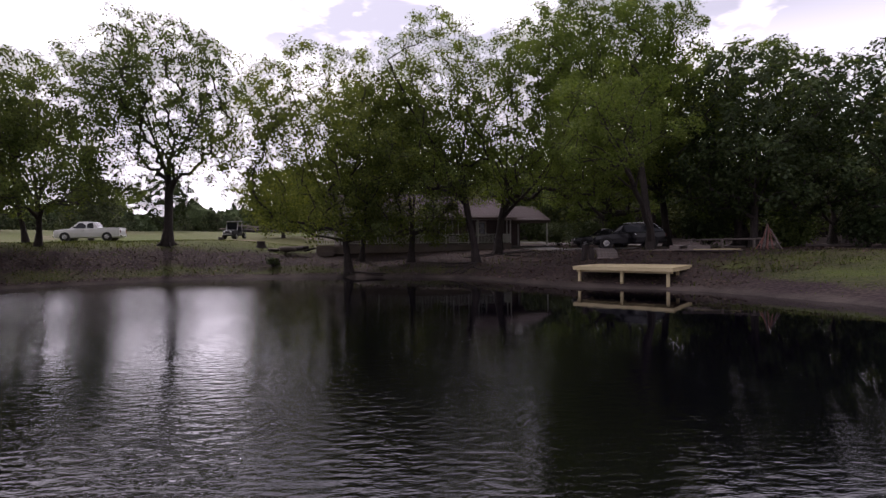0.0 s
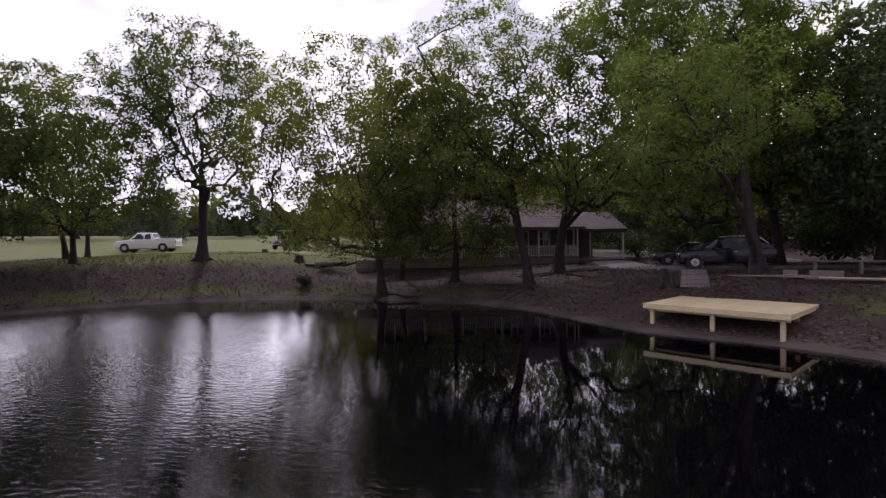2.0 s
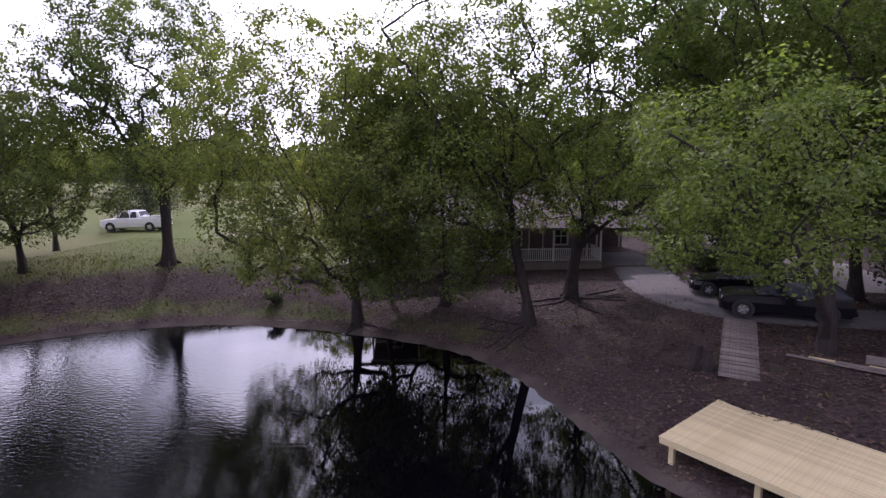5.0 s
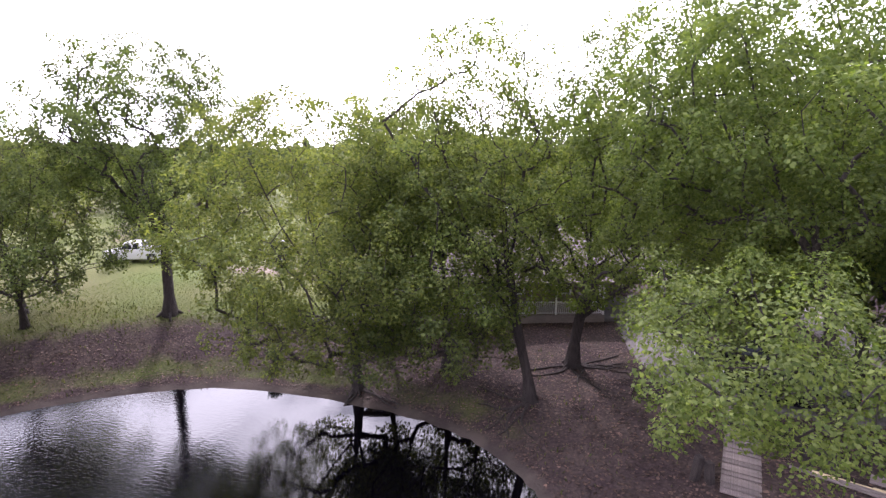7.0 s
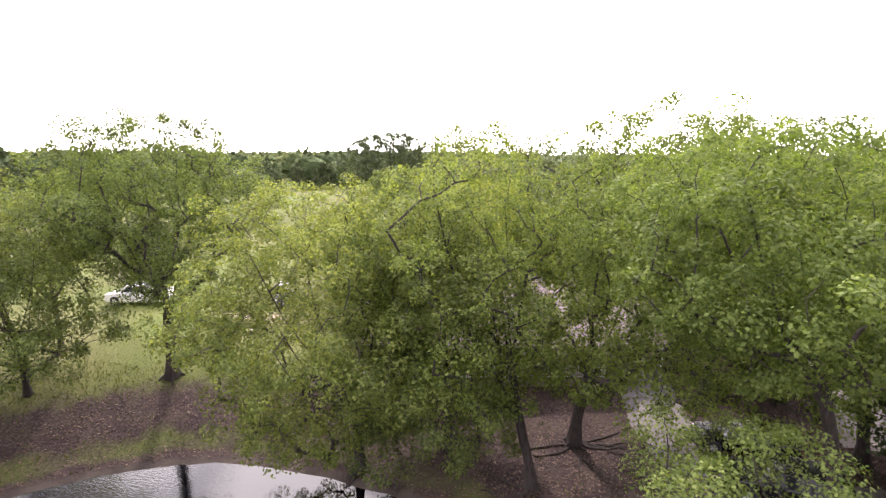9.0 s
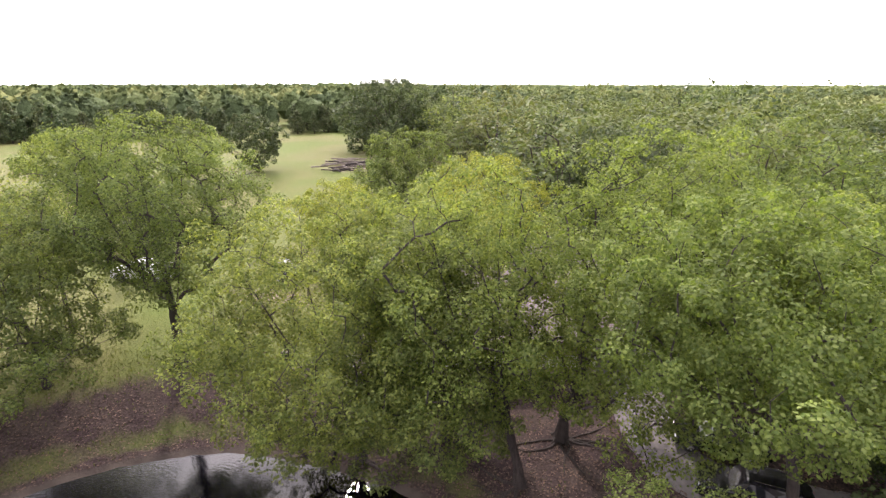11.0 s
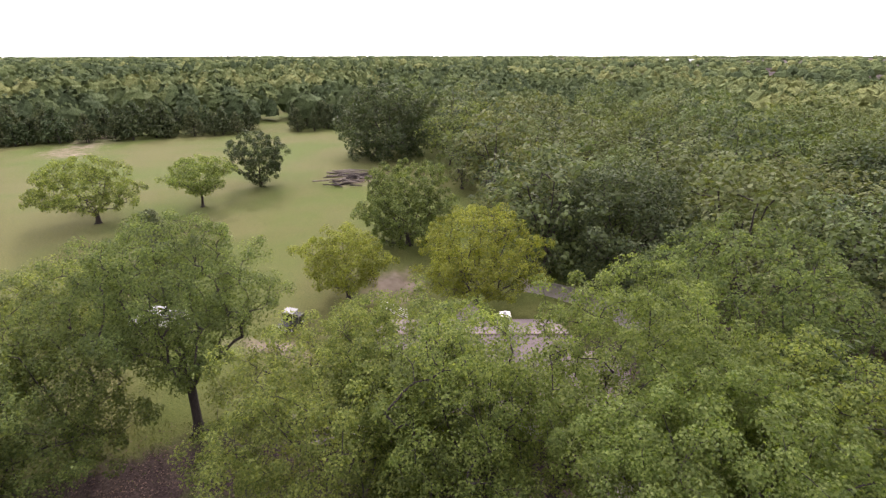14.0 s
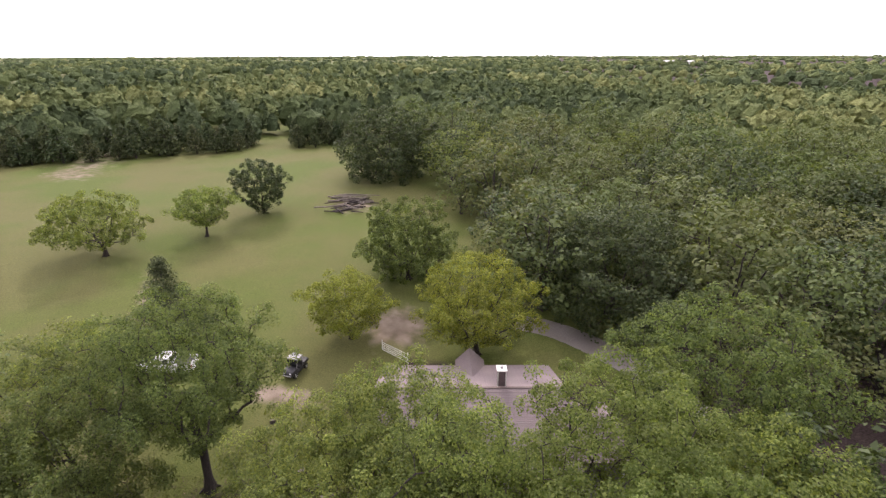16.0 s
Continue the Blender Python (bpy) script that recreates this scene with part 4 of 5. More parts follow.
    part("porch_skirt", box((W1 - 0.04, 0.06, zg - 0.3), (W1, fr, zf - 0.06)), M_DECKBOARD, house)
    part("porch_skirt", box((W0 - 2.0, 0.06, zg - 0.3), (W0 - 1.96, fr, zf - 0.06)), M_DECKBOARD, house)
    post = mesh_from(box((-0.055, -0.055, 0), (0.055, 0.055, ze - zf), 0.01), "porch_post", M_WHITE)
    for x in (-15.5, -12.4, -9.4, -6.3, -3.25, -0.08):
        part_mesh("porch_post", post, house, Matrix.Translation((x, 0.10, zf)))
    for x in (-0.45, -0.85):
        part_mesh("porch_post", post, house, Matrix.Translation((x + 0.38, 0.10 + (0.9 if x > -0.6 else 1.7), zf)))
    bal = mesh_from(box((-0.02, -0.02, 0), (0.02, 0.02, 0.72), 0.004), "baluster", M_WHITE)
    for a, b in ((W0 - 1.95, -15.5), (-15.5, -12.4), (-12.4, -9.4), (-9.4, -6.3), (-6.3, -3.25), (-3.25, -0.08)):
        part("rail", box((a + 0.06, 0.07, zf + 0.84), (b - 0.06, 0.14, zf + 0.90), 0.01), M_WHITE, house)
        part("rail", box((a + 0.06, 0.08, zf + 0.08), (b - 0.06, 0.13, zf + 0.13), 0.01), M_WHITE, house)
        m = int((b - a) / 0.13)
        for k in range(m):
            part_mesh("baluster", bal, house, Matrix.Translation((a + (k + 0.5) * (b - a) / m, 0.105, zf + 0.12)))
    part("rail", box((-0.11, 0.16, zf + 0.84), (-0.04, fr, zf + 0.90), 0.01), M_WHITE, house)
    part("rail", box((-0.10, 0.16, zf + 0.08), (-0.05, fr, zf + 0.13), 0.01), M_WHITE, house)
    for k in range(15):
        part_mesh("baluster", bal, house, Matrix.Translation((-0.075, 0.25 + k * 0.138, zf + 0.12)))
    # porch chairs' backs are too dark to tell; ceiling and beam
    part("porch_beam", box((W0 - 0.1, 0.02, ze - 0.16), (W1 + 0.02, 0.2, ze - 0.02)), M_WHITE, house)
    part("porch_ceiling", box((W0, 0.2, ze - 0.03), (W1, fr, ze)), M_SIDING, house)
    # roof: stepped shingle courses on both slopes
    def slope(x0, x1, y0, z0, y1, z1, name, courses, holder=house):
        ln = math.hypot(y1 - y0, z1 - z0)
        d = np.array([0, (y1 - y0) / ln, (z1 - z0) / ln])
        up = np.array([0, -d[2], d[1]]) if d[1] > 0 else np.array([0, d[2], -d[1]])
        st = ln / courses
        rows = [(np.zeros(3), 0.0), (np.zeros(3), 0.05), (d * st * 1.25, 0.015), (d * st * 1.25, -0.03)]
        v = [tuple((base + up * lift) * np.array([0, 1, 1]) + np.array([x, 0, 0])) for x in (x0, x1) for base, lift in rows]
        f = [(0, 1, 5, 4), (1, 2, 6, 5), (2, 3, 7, 6), (3, 0, 4, 7), (0, 3, 2, 1), (4, 5, 6, 7)]
        course = mesh_of("shingle_course", v, f, M_SHINGLE)
        lo, hi = np.array([0, y0, z0]) - up * 0.10, np.array([0, y1, z1]) - up * 0.10
        sv = [(x, *(p + up * t)[1:]) for x in (x0, x1) for p, t in ((lo, 0), (lo, 0.085), (hi, 0.085), (hi, 0))]
        top = part_mesh(name, mesh_of(name, sv, f, M_TRIM), holder, label="brown-grey asphalt shingle slope")
        for k in range(courses):
            p = np.array([0, y0, z0]) + d * st * k
            part_mesh("shingle_course", course, top, Matrix.Translation((0.0, p[1], p[2] + 0.003 * ((k * 5) % 3))))
        return top
    roof = slope(W0 - 0.9, W1 + 0.35, -0.45, ze, 6.4, zr, "roof", 46)
    back_roof = slope(W0 - 0.9, W1 + 0.35, back + 0.45, ze, 6.4, zr, "roof", 46)
    part("ridge_cap", box((W0 - 0.9, 6.28, zr + 0.0), (W1 + 0.35, 6.52, zr + 0.085), 0.03), M_TRIM, roof, "dark ridge cap")
    part("fascia", box((W0 - 0.9, -0.50, ze - 0.14), (W1 + 0.35, -0.45, ze + 0.05)), M_TRIM, roof)
    part("fascia", box((W0 - 0.9, back + 0.45, ze - 0.14), (W1 + 0.35, back + 0.50, ze + 0.05)), M_TRIM, back_roof)
    part("soffit", box((W0 - 0.9, -0.45, ze - 0.06), (W1 + 0.35, 0.02, ze - 0.03)), M_TRIM, roof)
    # cross gable on the back slope
    bm = bmesh.new()
    gx0, gx1, gz = -9.2, -6.2, 6.2
    y_in, y_out = 9.6, 14.6
    a = [bm.verts.new(p) for p in ((gx0, y_in, ze + 0.05), (gx0, y_out, ze + 0.05), ((gx0 + gx1) / 2, y_out, gz), ((gx0 + gx1) / 2, y_in - 1.2, gz), (gx1, y_in, ze + 0.05), (gx1, y_out, ze + 0.05))]
    for idx in ((0, 1, 2, 3), (3, 2, 5, 4), (1, 5, 2), (0, 3, 4), (0, 4, 5, 1)):
        bm.faces.new([a[i] for i in idx])
    bmesh.ops.recalc_face_normals(bm, faces=bm.faces)
    part("gable_roof", bm, M_SHINGLE, house, "small cross gable over the back door")
    # chimney
    chimney = part("chimney", box((-5.65, 6.75, 6.2), (-4.95, 7.45, 8.75), 0.02), M_SIDING, house, "boxed chimney with white corner trim")
    for x in (-5.68, -5.0):
        part("corner_trim", box((x, 6.71, 6.3), (x + 0.08, 6.78, 8.74)), M_WHITE, chimney)
    part("chimney_cap", box((-5.75, 6.65, 8.75), (-4.85, 7.55, 8.86), 0.02), M_WHITE, chimney, "white chimney cap")
    part("flue", rod(bmesh.new(), (-5.3, 7.1, 8.86), (-5.3, 7.1, 9.1), 0.13, 0.13, 12), M_METAL, chimney)
    # deck steps at the west end
    for k in range(3):
        part("deck_step", box((W0 - 1.9, -0.32 - 0.3 * k, zf - 0.22 - 0.2 * k), (W0 - 0.6, -0.01 - 0.3 * k, zf - 0.16 - 0.2 * k), 0.01), M_DECKBOARD, house)
        part("step_riser", box((W0 - 1.85, -0.28 - 0.3 * k, zg - 0.4), (W0 - 0.65, -0.24 - 0.3 * k, zf - 0.22 - 0.2 * k)), M_DECKBOARD, house)

    # carport with its lower roof
    port = thing("carport", HOUSE, "open shingled carport attached to the house end", "carport")
    cx0, cx1, cy0, cy1 = 0.36, 4.3, 0.7, 8.0
    slope(cx0, cx1, cy0 - 0.1, 4.46, (cy0 + cy1) / 2, 6.05, "roof", 25, port)
    slope(cx0, cx1, cy1 + 0.1, 4.46, (cy0 + cy1) / 2, 6.05, "roof", 25, port)
    part("beam", box((cx0, cy0, 4.2), (cx1, cy0 + 0.12, 4.44)), M_TRIM, port)
    cz = ground_z(8.2, 35.2)
    for y in (cy0 + 0.06, cy1 - 0.2):
        part("post", box((cx1 - 0.35, y, cz - 0.1), (cx1 - 0.23, y + 0.12, 4.42), 0.01), M_WHITE, port, "white carport post")
    part("back_wall", box((cx0, cy1 - 0.16, cz - 0.1), (cx1 - 0.05, cy1 - 0.08, 4.45)), M_SIDING, port)
    part("slab", box((cx0 - 0.3, cy0 - 0.6, cz - 0.3), (cx1 + 0.1, cy1, cz + 0.10), 0.02), M_CONCRETE, port, "concrete slab")


def mesh_from(bm, name, mat):
    me = bpy.data.meshes.new(name)
    bm.to_mesh(me)
    bm.free()
    me.materials.append(mat)
    return me


def frame_bars(x0, x1, z0, z1, y0, y1, w, sash):
    bm = bmesh.new()
    add_box(bm, (x0 - w, y0, z0 - w), (x0 + 0.02, y1, z1 + w))
    add_box(bm, (x1 - 0.02, y0, z0 - w), (x1 + w, y1, z1 + w))
    add_box(bm, (x0 + 0.02, y0, z1 - 0.02), (x1 - 0.02, y1, z1 + w))
    add_box(bm, (x0 + 0.02, y0, z0 - w), (x1 - 0.02, y1, z0 + (0.02 if sash else -w + 0.01)))
    if sash:
        add_box(bm, (x0 + 0.02, y0 + 0.04, (z0 + z1) / 2 - 0.025), (x1 - 0.02, y1, (z0 + z1) / 2 + 0.025))
        add_box(bm, ((x0 + x1) / 2 - 0.015, y0 + 0.06, z0 + 0.02), ((x0 + x1) / 2 + 0.015, y1 - 0.02, z1 - 0.02))
    return bm


def boards_between(x0, x1, holes, y, z0, z1):
    """Overlapping siding boards between the openings of a wall."""
    v, f = [], []
    z = z0
    while z < z1 - 0.05:
        spans, x = [], x0
        for a, b, h0, h1 in sorted(holes):
            if h0 - 0.08 < z + 0.15 and z < h1 + 0.08:
                spans.append((x, a - 0.08))
                x = b + 0.08
        spans.append((x, x1))
        for a, b in spans:
            if b - a < 0.05:
                continue
            s = len(v)
            for xx in (a, b):
                v += [(xx, y - 0.022, z), (xx, y - 0.004, z + 0.16), (xx, y, z + 0.16), (xx, y, z)]
            f += [(s, s + 1, s + 5, s + 4), (s + 3, s, s + 4, s + 7), (s + 1, s + 2, s + 6, s + 5), (s, s + 3, s + 2, s + 1), (s + 4, s + 5, s + 6, s + 7)]
        z += 0.15
    return v, f


build_house()


# ---- dock, steps, timber ----
def build_dock():
    a = math.degrees(math.atan2(-3.2, 3.68))
    zt = 1.02
    dock = thing("dock", pose(3.95, 12.6, 0, 0, 0, a), "new pale pine platform dock on short posts at the water", "dock")
    L, Wd = 4.88, 3.75
    n = 26
    bd = mesh_from(box((0, 0, -0.038), (L, Wd / n - 0.006, 0), 0.005), "deck_plank", M_PINE)
    for k in range(n):
        part_mesh("deck_plank", bd, dock, Matrix.Translation((0.004 * ((k * 7) % 3 - 1), k * Wd / n, zt)))
    for y0 in (0.0, Wd - 0.05):
        part("rim_joist", box((0.02, y0, zt - 0.19), (L - 0.02, y0 + 0.045, zt - 0.04), 0.004), M_PINE, dock)
    for k in range(9):
        x = 0.02 + k * (L - 0.085) / 8
        part("joist", box((x, 0.046, zt - 0.19), (x + 0.045, Wd - 0.051, zt - 0.04), 0.004), M_PINE, dock)
    for y in (0.16, Wd / 2, Wd - 0.3):
        for x in (0.22, L / 2 - 0.05, L - 0.36):
            p = pose(3.95, 12.6, 0, 0, 0, a) @ Vector((x, y, 0))
            zb = min(ground_z(p.x, p.y), zt - 0.3) - 0.12
            post = part("post", box((x, y, zb), (x + 0.14, y + 0.14, zt - 0.19), 0.008), M_PINE, dock, "square pine post")
    part("beam", box((0.1, 0.30, zt - 0.30), (L - 0.1, 0.345, zt - 0.192)), M_PINE, dock)
    part("beam", box((0.1, Wd - 0.345, zt - 0.30), (L - 0.1, Wd - 0.30, zt - 0.192)), M_PINE, dock)


build_dock()


def build_steps():
    lo, hi = np.array([7.35, 16.6]), np.array([9.3, 22.2])
    st = thing("timber_steps", pose(0, 0, 0), "weathered slatted timber steps climbing the bank from the dock", "steps")
    d = (hi - lo) / np.linalg.norm(hi - lo)
    ang = math.degrees(math.atan2(d[1], d[0]))
    n = 26
    slat = mesh_from(box((-0.10, -0.62, -0.05), (0.10, 0.62, 0.04), 0.012), "slat", M_OLDWOOD)
    rng = np.random.default_rng(8)
    for k in range(n):
        p = lo + (hi - lo) * k / (n - 1)
        z = ground_z(*p) + 0.06 + 0.02 * (k % 3)
        part_mesh("slat", slat, st, pose(p[0], p[1], z, rng.uniform(-1, 1), rng.uniform(-3, 3), ang + rng.uniform(-2.5, 2.5)))


build_steps()


def lumber(name, x, y, ln, w, h, ang, mat, label, z=None, tilt=0.0, group="loose timber on the bank"):
    z = ground_z(x, y) if z is None else z
    ob = new(name, mesh_from(box((-ln / 2, -w / 2, 0), (ln / 2, w / 2, h), 0.008), name, mat))
    ob.matrix_basis = pose(x, y, z + 0.01, 0, tilt, ang)
    return tagged(ob, label, "plank", group)


_a = -28
for k, (dx, dy, ln, zz) in enumerate(((0, 0, 4.2, 0), (0.25, 0.3, 3.4, 0), (0.5, 0.1, 2.4, 0.055), (0.9, 0.24, 1.4, 0.055), (2.4, -0.9, 3.0, 0), (2.6, -0.7, 2.4, 0.05))):
    c, s = math.cos(radians(_a)), math.sin(radians(_a))
    px, py = 11.2 + dx * c - dy * s, 17.0 + dx * s + dy * c
    lumber("plank", px, py, ln, 0.16, 0.05, _a + (k * 5) % 7 - 3, M_PINE if k % 2 else M_OLDWOOD, "long sawn plank lying on the bank by the dock", ground_z(11.4, 17.2) + 0.03 + zz)
lumber("plank", 7.2, 16.0, 1.25, 0.10, 0.05, -38, M_PINE, "short pale board behind the dock", 0.98)
for _x, _y, _l in ((11.9, 17.5, 0.55), (13.1, 16.9, 1.25)):
    lumber("board", _x, _y, _l, 0.10, 0.30, _a, M_OLDWOOD, "tan board standing on edge behind the planks")
for k in range(2):
    lumber("landscape_timber", 19.0 + k * 5, 20.0 - 0.4 * k, 4.4, 0.16, 0.14, -8 - 4 * k, M_OLDWOOD, "weathered landscape timber edging the lot")


def build_rail_fence():
    fn = thing("rail_fence", pose(0, 0, 0), "low weathered single-rail fence by the lot", "fence")
    pts = [(13.6, 18.6), (15.2, 17.9), (16.8, 17.2)]
    for x, y in pts:
        z = ground_z(x, y)
        part("post", box((x - 0.06, y - 0.06, z - 0.2), (x + 0.06, y + 0.06, z + 0.62), 0.01), M_OLDWOOD, fn)
    (x0, y0), (x1, y1) = pts[0], pts[-1]
    part("rail", rod(bmesh.new(), (x0 - 0.5, y0 + 0.2, ground_z(x0, y0) + 0.58), (x1 + 0.5, y1 - 0.2, ground_z(x1, y1) + 0.58), 0.055, 0.05, 8), M_OLDWOOD, fn)


build_rail_fence()


def build_old_posts():
    for x, y, hh, lean in ((6.15, 17.5, 1.0, 6), (6.6, 17.3, 0.8, -5)):
        ob = new("old_post", mesh_from(box((-0.13, -0.13, -0.25), (0.13, 0.13, hh), 0.03), "old_post", M_BARK))
        ob.matrix_basis = pose(x, y, ground_z(x, y), lean, lean * 0.6, 20)
        tagged(ob, "dark rotting timber post beside the steps", "post", "old posts by the steps")


build_old_posts()


def build_pole_stack():
    x, y = 16.6, 15.6
    z = ground_z(x, y)
    rng = np.random.default_rng(6)
    st = thing("pole_stack", pose(x, y, z), "reddish poles and boards leaned together", "timber stack")
    for k in range(11):
        t = 2 * math.pi * k / 11
        r = rng.uniform(0.45, 0.8)
        bm = bmesh.new()
        rod(bm, (math.cos(t) * r, math.sin(t) * r, -0.05), (math.cos(t) * 0.08, math.sin(t) * 0.08, rng.uniform(1.0, 1.5)), 0.04, 0.03, 6)
        part("pole", bm, M_RED if k % 3 else M_OLDWOOD, st)


build_pole_stack()


# ---- vehicles ----
def loft(stations, ring):
    """A closed skin through cross-sections; ring(station) gives the half outline from bottom to top, mirrored."""
    bm = bmesh.new()
    rows = []
    for s in stations:
        half = ring(s)
        pts = [(s[0], y, z) for y, z in half] + [(s[0], -y, z) for y, z in reversed(half)]
        rows.append([bm.verts.new(p) for p in pts])
    n = len(rows[0])
    for a, b in zip(rows[:-1], rows[1:]):
        for i in range(n):
            bm.faces.new((a[i], a[(i + 1) % n], b[(i + 1) % n], b[i]))
    bm.faces.new(rows[0][::-1])
    bm.faces.new(rows[-1])
    bmesh.ops.recalc_face_normals(bm, faces=bm.faces)
    for f in bm.faces:
        f.smooth = False
    return bm


def wheel(parent, x, y, r, w):
    bm = bmesh.new()
    rod(bm, (x, y - w / 2, r), (x, y + w / 2, r), r, r, 22)
    bmesh.ops.bevel(bm, geom=[e for e in bm.edges if abs(e.verts[0].co.y - e.verts[1].co.y) < 1e-4], offset=r * 0.1, segments=2, affect="EDGES")
    wh = part("wheel", bm, M_TYRE, parent, "black rubber tyre on a metal rim")
    s = 1 if y > 0 else -1
    part("rim", rod(bmesh.new(), (x, y + s * (w / 2 - 0.03), r), (x, y + s * (w / 2 + 0.012), r), r * 0.62, r * 0.58, 16), M_CHROME, wh)
    bm = bmesh.new()
    for k in range(5):
        t = 2 * math.pi * k / 5
        rod(bm, (x, y + s * (w / 2 + 0.02), r), (x + math.cos(t) * r * 0.55, y + s * (w / 2 + 0.02), r + math.sin(t) * r * 0.55), 0.05 * r * 2, 0.03, 4)
    part("spokes", bm, M_METAL, wh)


def lower_ring(s):
    x, zb, zs, hw = s
    return [(0, zb), (hw * 0.90, zb), (hw * 0.985, zb + 0.10), (hw, zb + (zs - zb) * 0.55), (hw * 0.975, zs - 0.06), (hw * 0.93, zs), (0, zs + 0.02)]


def cabin_ring(s):
    x, zb, zt, wb, wt = s
    return [(0, zb), (wb, zb), (wb * 0.55 + wt * 0.45, zb + (zt - zb) * 0.5), (wt, zt - 0.05), (wt * 0.85, zt), (0, zt + 0.02)]


def build_car(name, m, label, category, paint, L, W, H, belt, hood, cab, kind_of, wheel_r):
    """hood: (nose height, cowl height); cab: x of screen foot, roof front, roof rear, rear foot; the nose points to -x."""
    car = thing(name, m, label, category, "parked vehicles")
    hw, zb = W / 2, wheel_r * 0.75
    st = [(0, zb + 0.1, hood[0] - 0.12, hw * 0.80), (0.12, zb, hood[0], hw * 0.93), (0.5, zb - 0.02, hood[0] + 0.06, hw), (cab[0], zb - 0.02, hood[1], hw), (cab[3], zb - 0.02, belt, hw), (L - 0.4, zb, belt - 0.01, hw * 0.99), (L - 0.06, zb + 0.05, belt - 0.04, hw * 0.95), (L, zb + 0.15, belt - 0.16, hw * 0.86)]
    body = part("body", loft(st, lower_ring), paint, car)
    cabst = [(cab[0] - 0.05, hood[1] - 0.02, hood[1] + 0.03, hw * 0.90, hw * 0.86), (cab[1], belt - 0.05, H, hw * 0.92, hw * 0.74), ((cab[1] + cab[2]) / 2, belt - 0.05, H + 0.03, hw * 0.93, hw * 0.75), (cab[2], belt - 0.05, H - 0.02, hw * 0.92, hw * 0.73), (cab[3], belt - 0.04, belt + (0.05 if kind_of == "car" else 0.12), hw * 0.89, hw * 0.84)]
    part("cabin", loft(cabst, cabin_ring), paint, car)
    # glass, laid just proud of the cabin

    def pane(nm, pts):
        bm = bmesh.new()
        vs = [bm.verts.new(p) for p in pts]
        bm.faces.new(vs)
        r = bmesh.ops.extrude_face_region(bm, geom=list(bm.faces))
        nrm = (Vector(pts[1]) - Vector(pts[0])).cross(Vector(pts[2]) - Vector(pts[0])).normalized()
        bmesh.ops.translate(bm, verts=[v for v in r["geom"] if isinstance(v, bmesh.types.BMVert)], vec=nrm * 0.012)
        bmesh.ops.recalc_face_normals(bm, faces=bm.faces)
        part(nm, bm, M_GLASS, car, "dark tinted glass")
    e = 0.02
    z0, z1 = belt + 0.04, H - 0.10
    pane("windscreen", [(cab[0] + 0.10, -hw * 0.78, hood[1] + 0.13), (cab[0] + 0.10, hw * 0.78, hood[1] + 0.13), (cab[1] - 0.10, hw * 0.66, H - 0.04), (cab[1] - 0.10, -hw * 0.66, H - 0.04)])
    pane("rear_window", [(cab[3] - 0.02, hw * 0.74, belt + 0.16), (cab[3] - 0.02, -hw * 0.74, belt + 0.16), (cab[2] + 0.08, -hw * 0.62, H - 0.08), (cab[2] + 0.08, hw * 0.62, H - 0.08)])
    mid = (cab[1] + cab[2]) / 2 + 0.05
    for s in (1, -1):
        def side(x, t):
            return (x, s * ((hw * 0.925) * (1 - t) + (hw * 0.745) * t + e), z0 + (z1 - z0) * t)
        for xa, xb, xc, xd in ((cab[0] + 0.42, mid - 0.05, mid - 0.05, cab[1] + 0.06), (mid + 0.05, cab[2] + 0.02, cab[2] - 0.12, mid + 0.05)):
            pane("side_window", [side(xa, 0), side(xb, 0), side(xc, 1), side(xd, 1)][::s])
        part("headlight", box((0.0, s * hw * 0.62 - 0.17, hood[0] - 0.24), (0.16, s * hw * 0.62 + 0.17, hood[0] - 0.06), 0.03), M_LENS, car, "clear headlight")
        part("tail_light", box((L - 0.12, s * hw * 0.78 - 0.08, belt - 0.42), (L + 0.015, s * hw * 0.78 + 0.08, belt - 0.12), 0.02), M_REDLENS, car, "red tail light")
        part("mirror", box((cab[0] + 0.42, s * (hw + 0.02) - (0.0 if s > 0 else 0.2), belt + 0.05), (cab[0] + 0.55, s * (hw + 0.02) + (0.2 if s > 0 else 0.0), belt + 0.2), 0.03), M_PLASTIC, car)
        for x in (mid - 0.05, ):
            part("door_handle", box((x - 0.3, s * hw - 0.02, belt - 0.18), (x - 0.12, s * hw + 0.025, belt - 0.14), 0.008), M_CHROME, car)
        for x in (L * 0.175, L * 0.80):
            wheel(car, x, s * (hw - 0.10), wheel_r, 0.23)
            part("wheel_arch", rod(bmesh.new(), (x, s * hw - s * 0.30, wheel_r), (x, s * hw + s * 0.004, wheel_r), wheel_r * 1.16, wheel_r * 1.16, 20), M_PLASTIC, car)
    part("grille", box((-0.02, -hw * 0.42, hood[0] - 0.32), (0.05, hw * 0.42, hood[0] - 0.10), 0.02), M_PLASTIC if paint is M_BLACKPAINT else M_CHROME, car)
    part("bumper", box((-0.08, -hw * 0.86, zb + 0.06), (0.10, hw * 0.86, zb + 0.26), 0.04), M_CHROME if kind_of == "pickup" else paint, car)
    part("bumper", box((L - 0.08, -hw * 0.86, zb + 0.08), (L + 0.07, hw * 0.86, zb + 0.26), 0.04), M_CHROME if kind_of == "pickup" else paint, car)
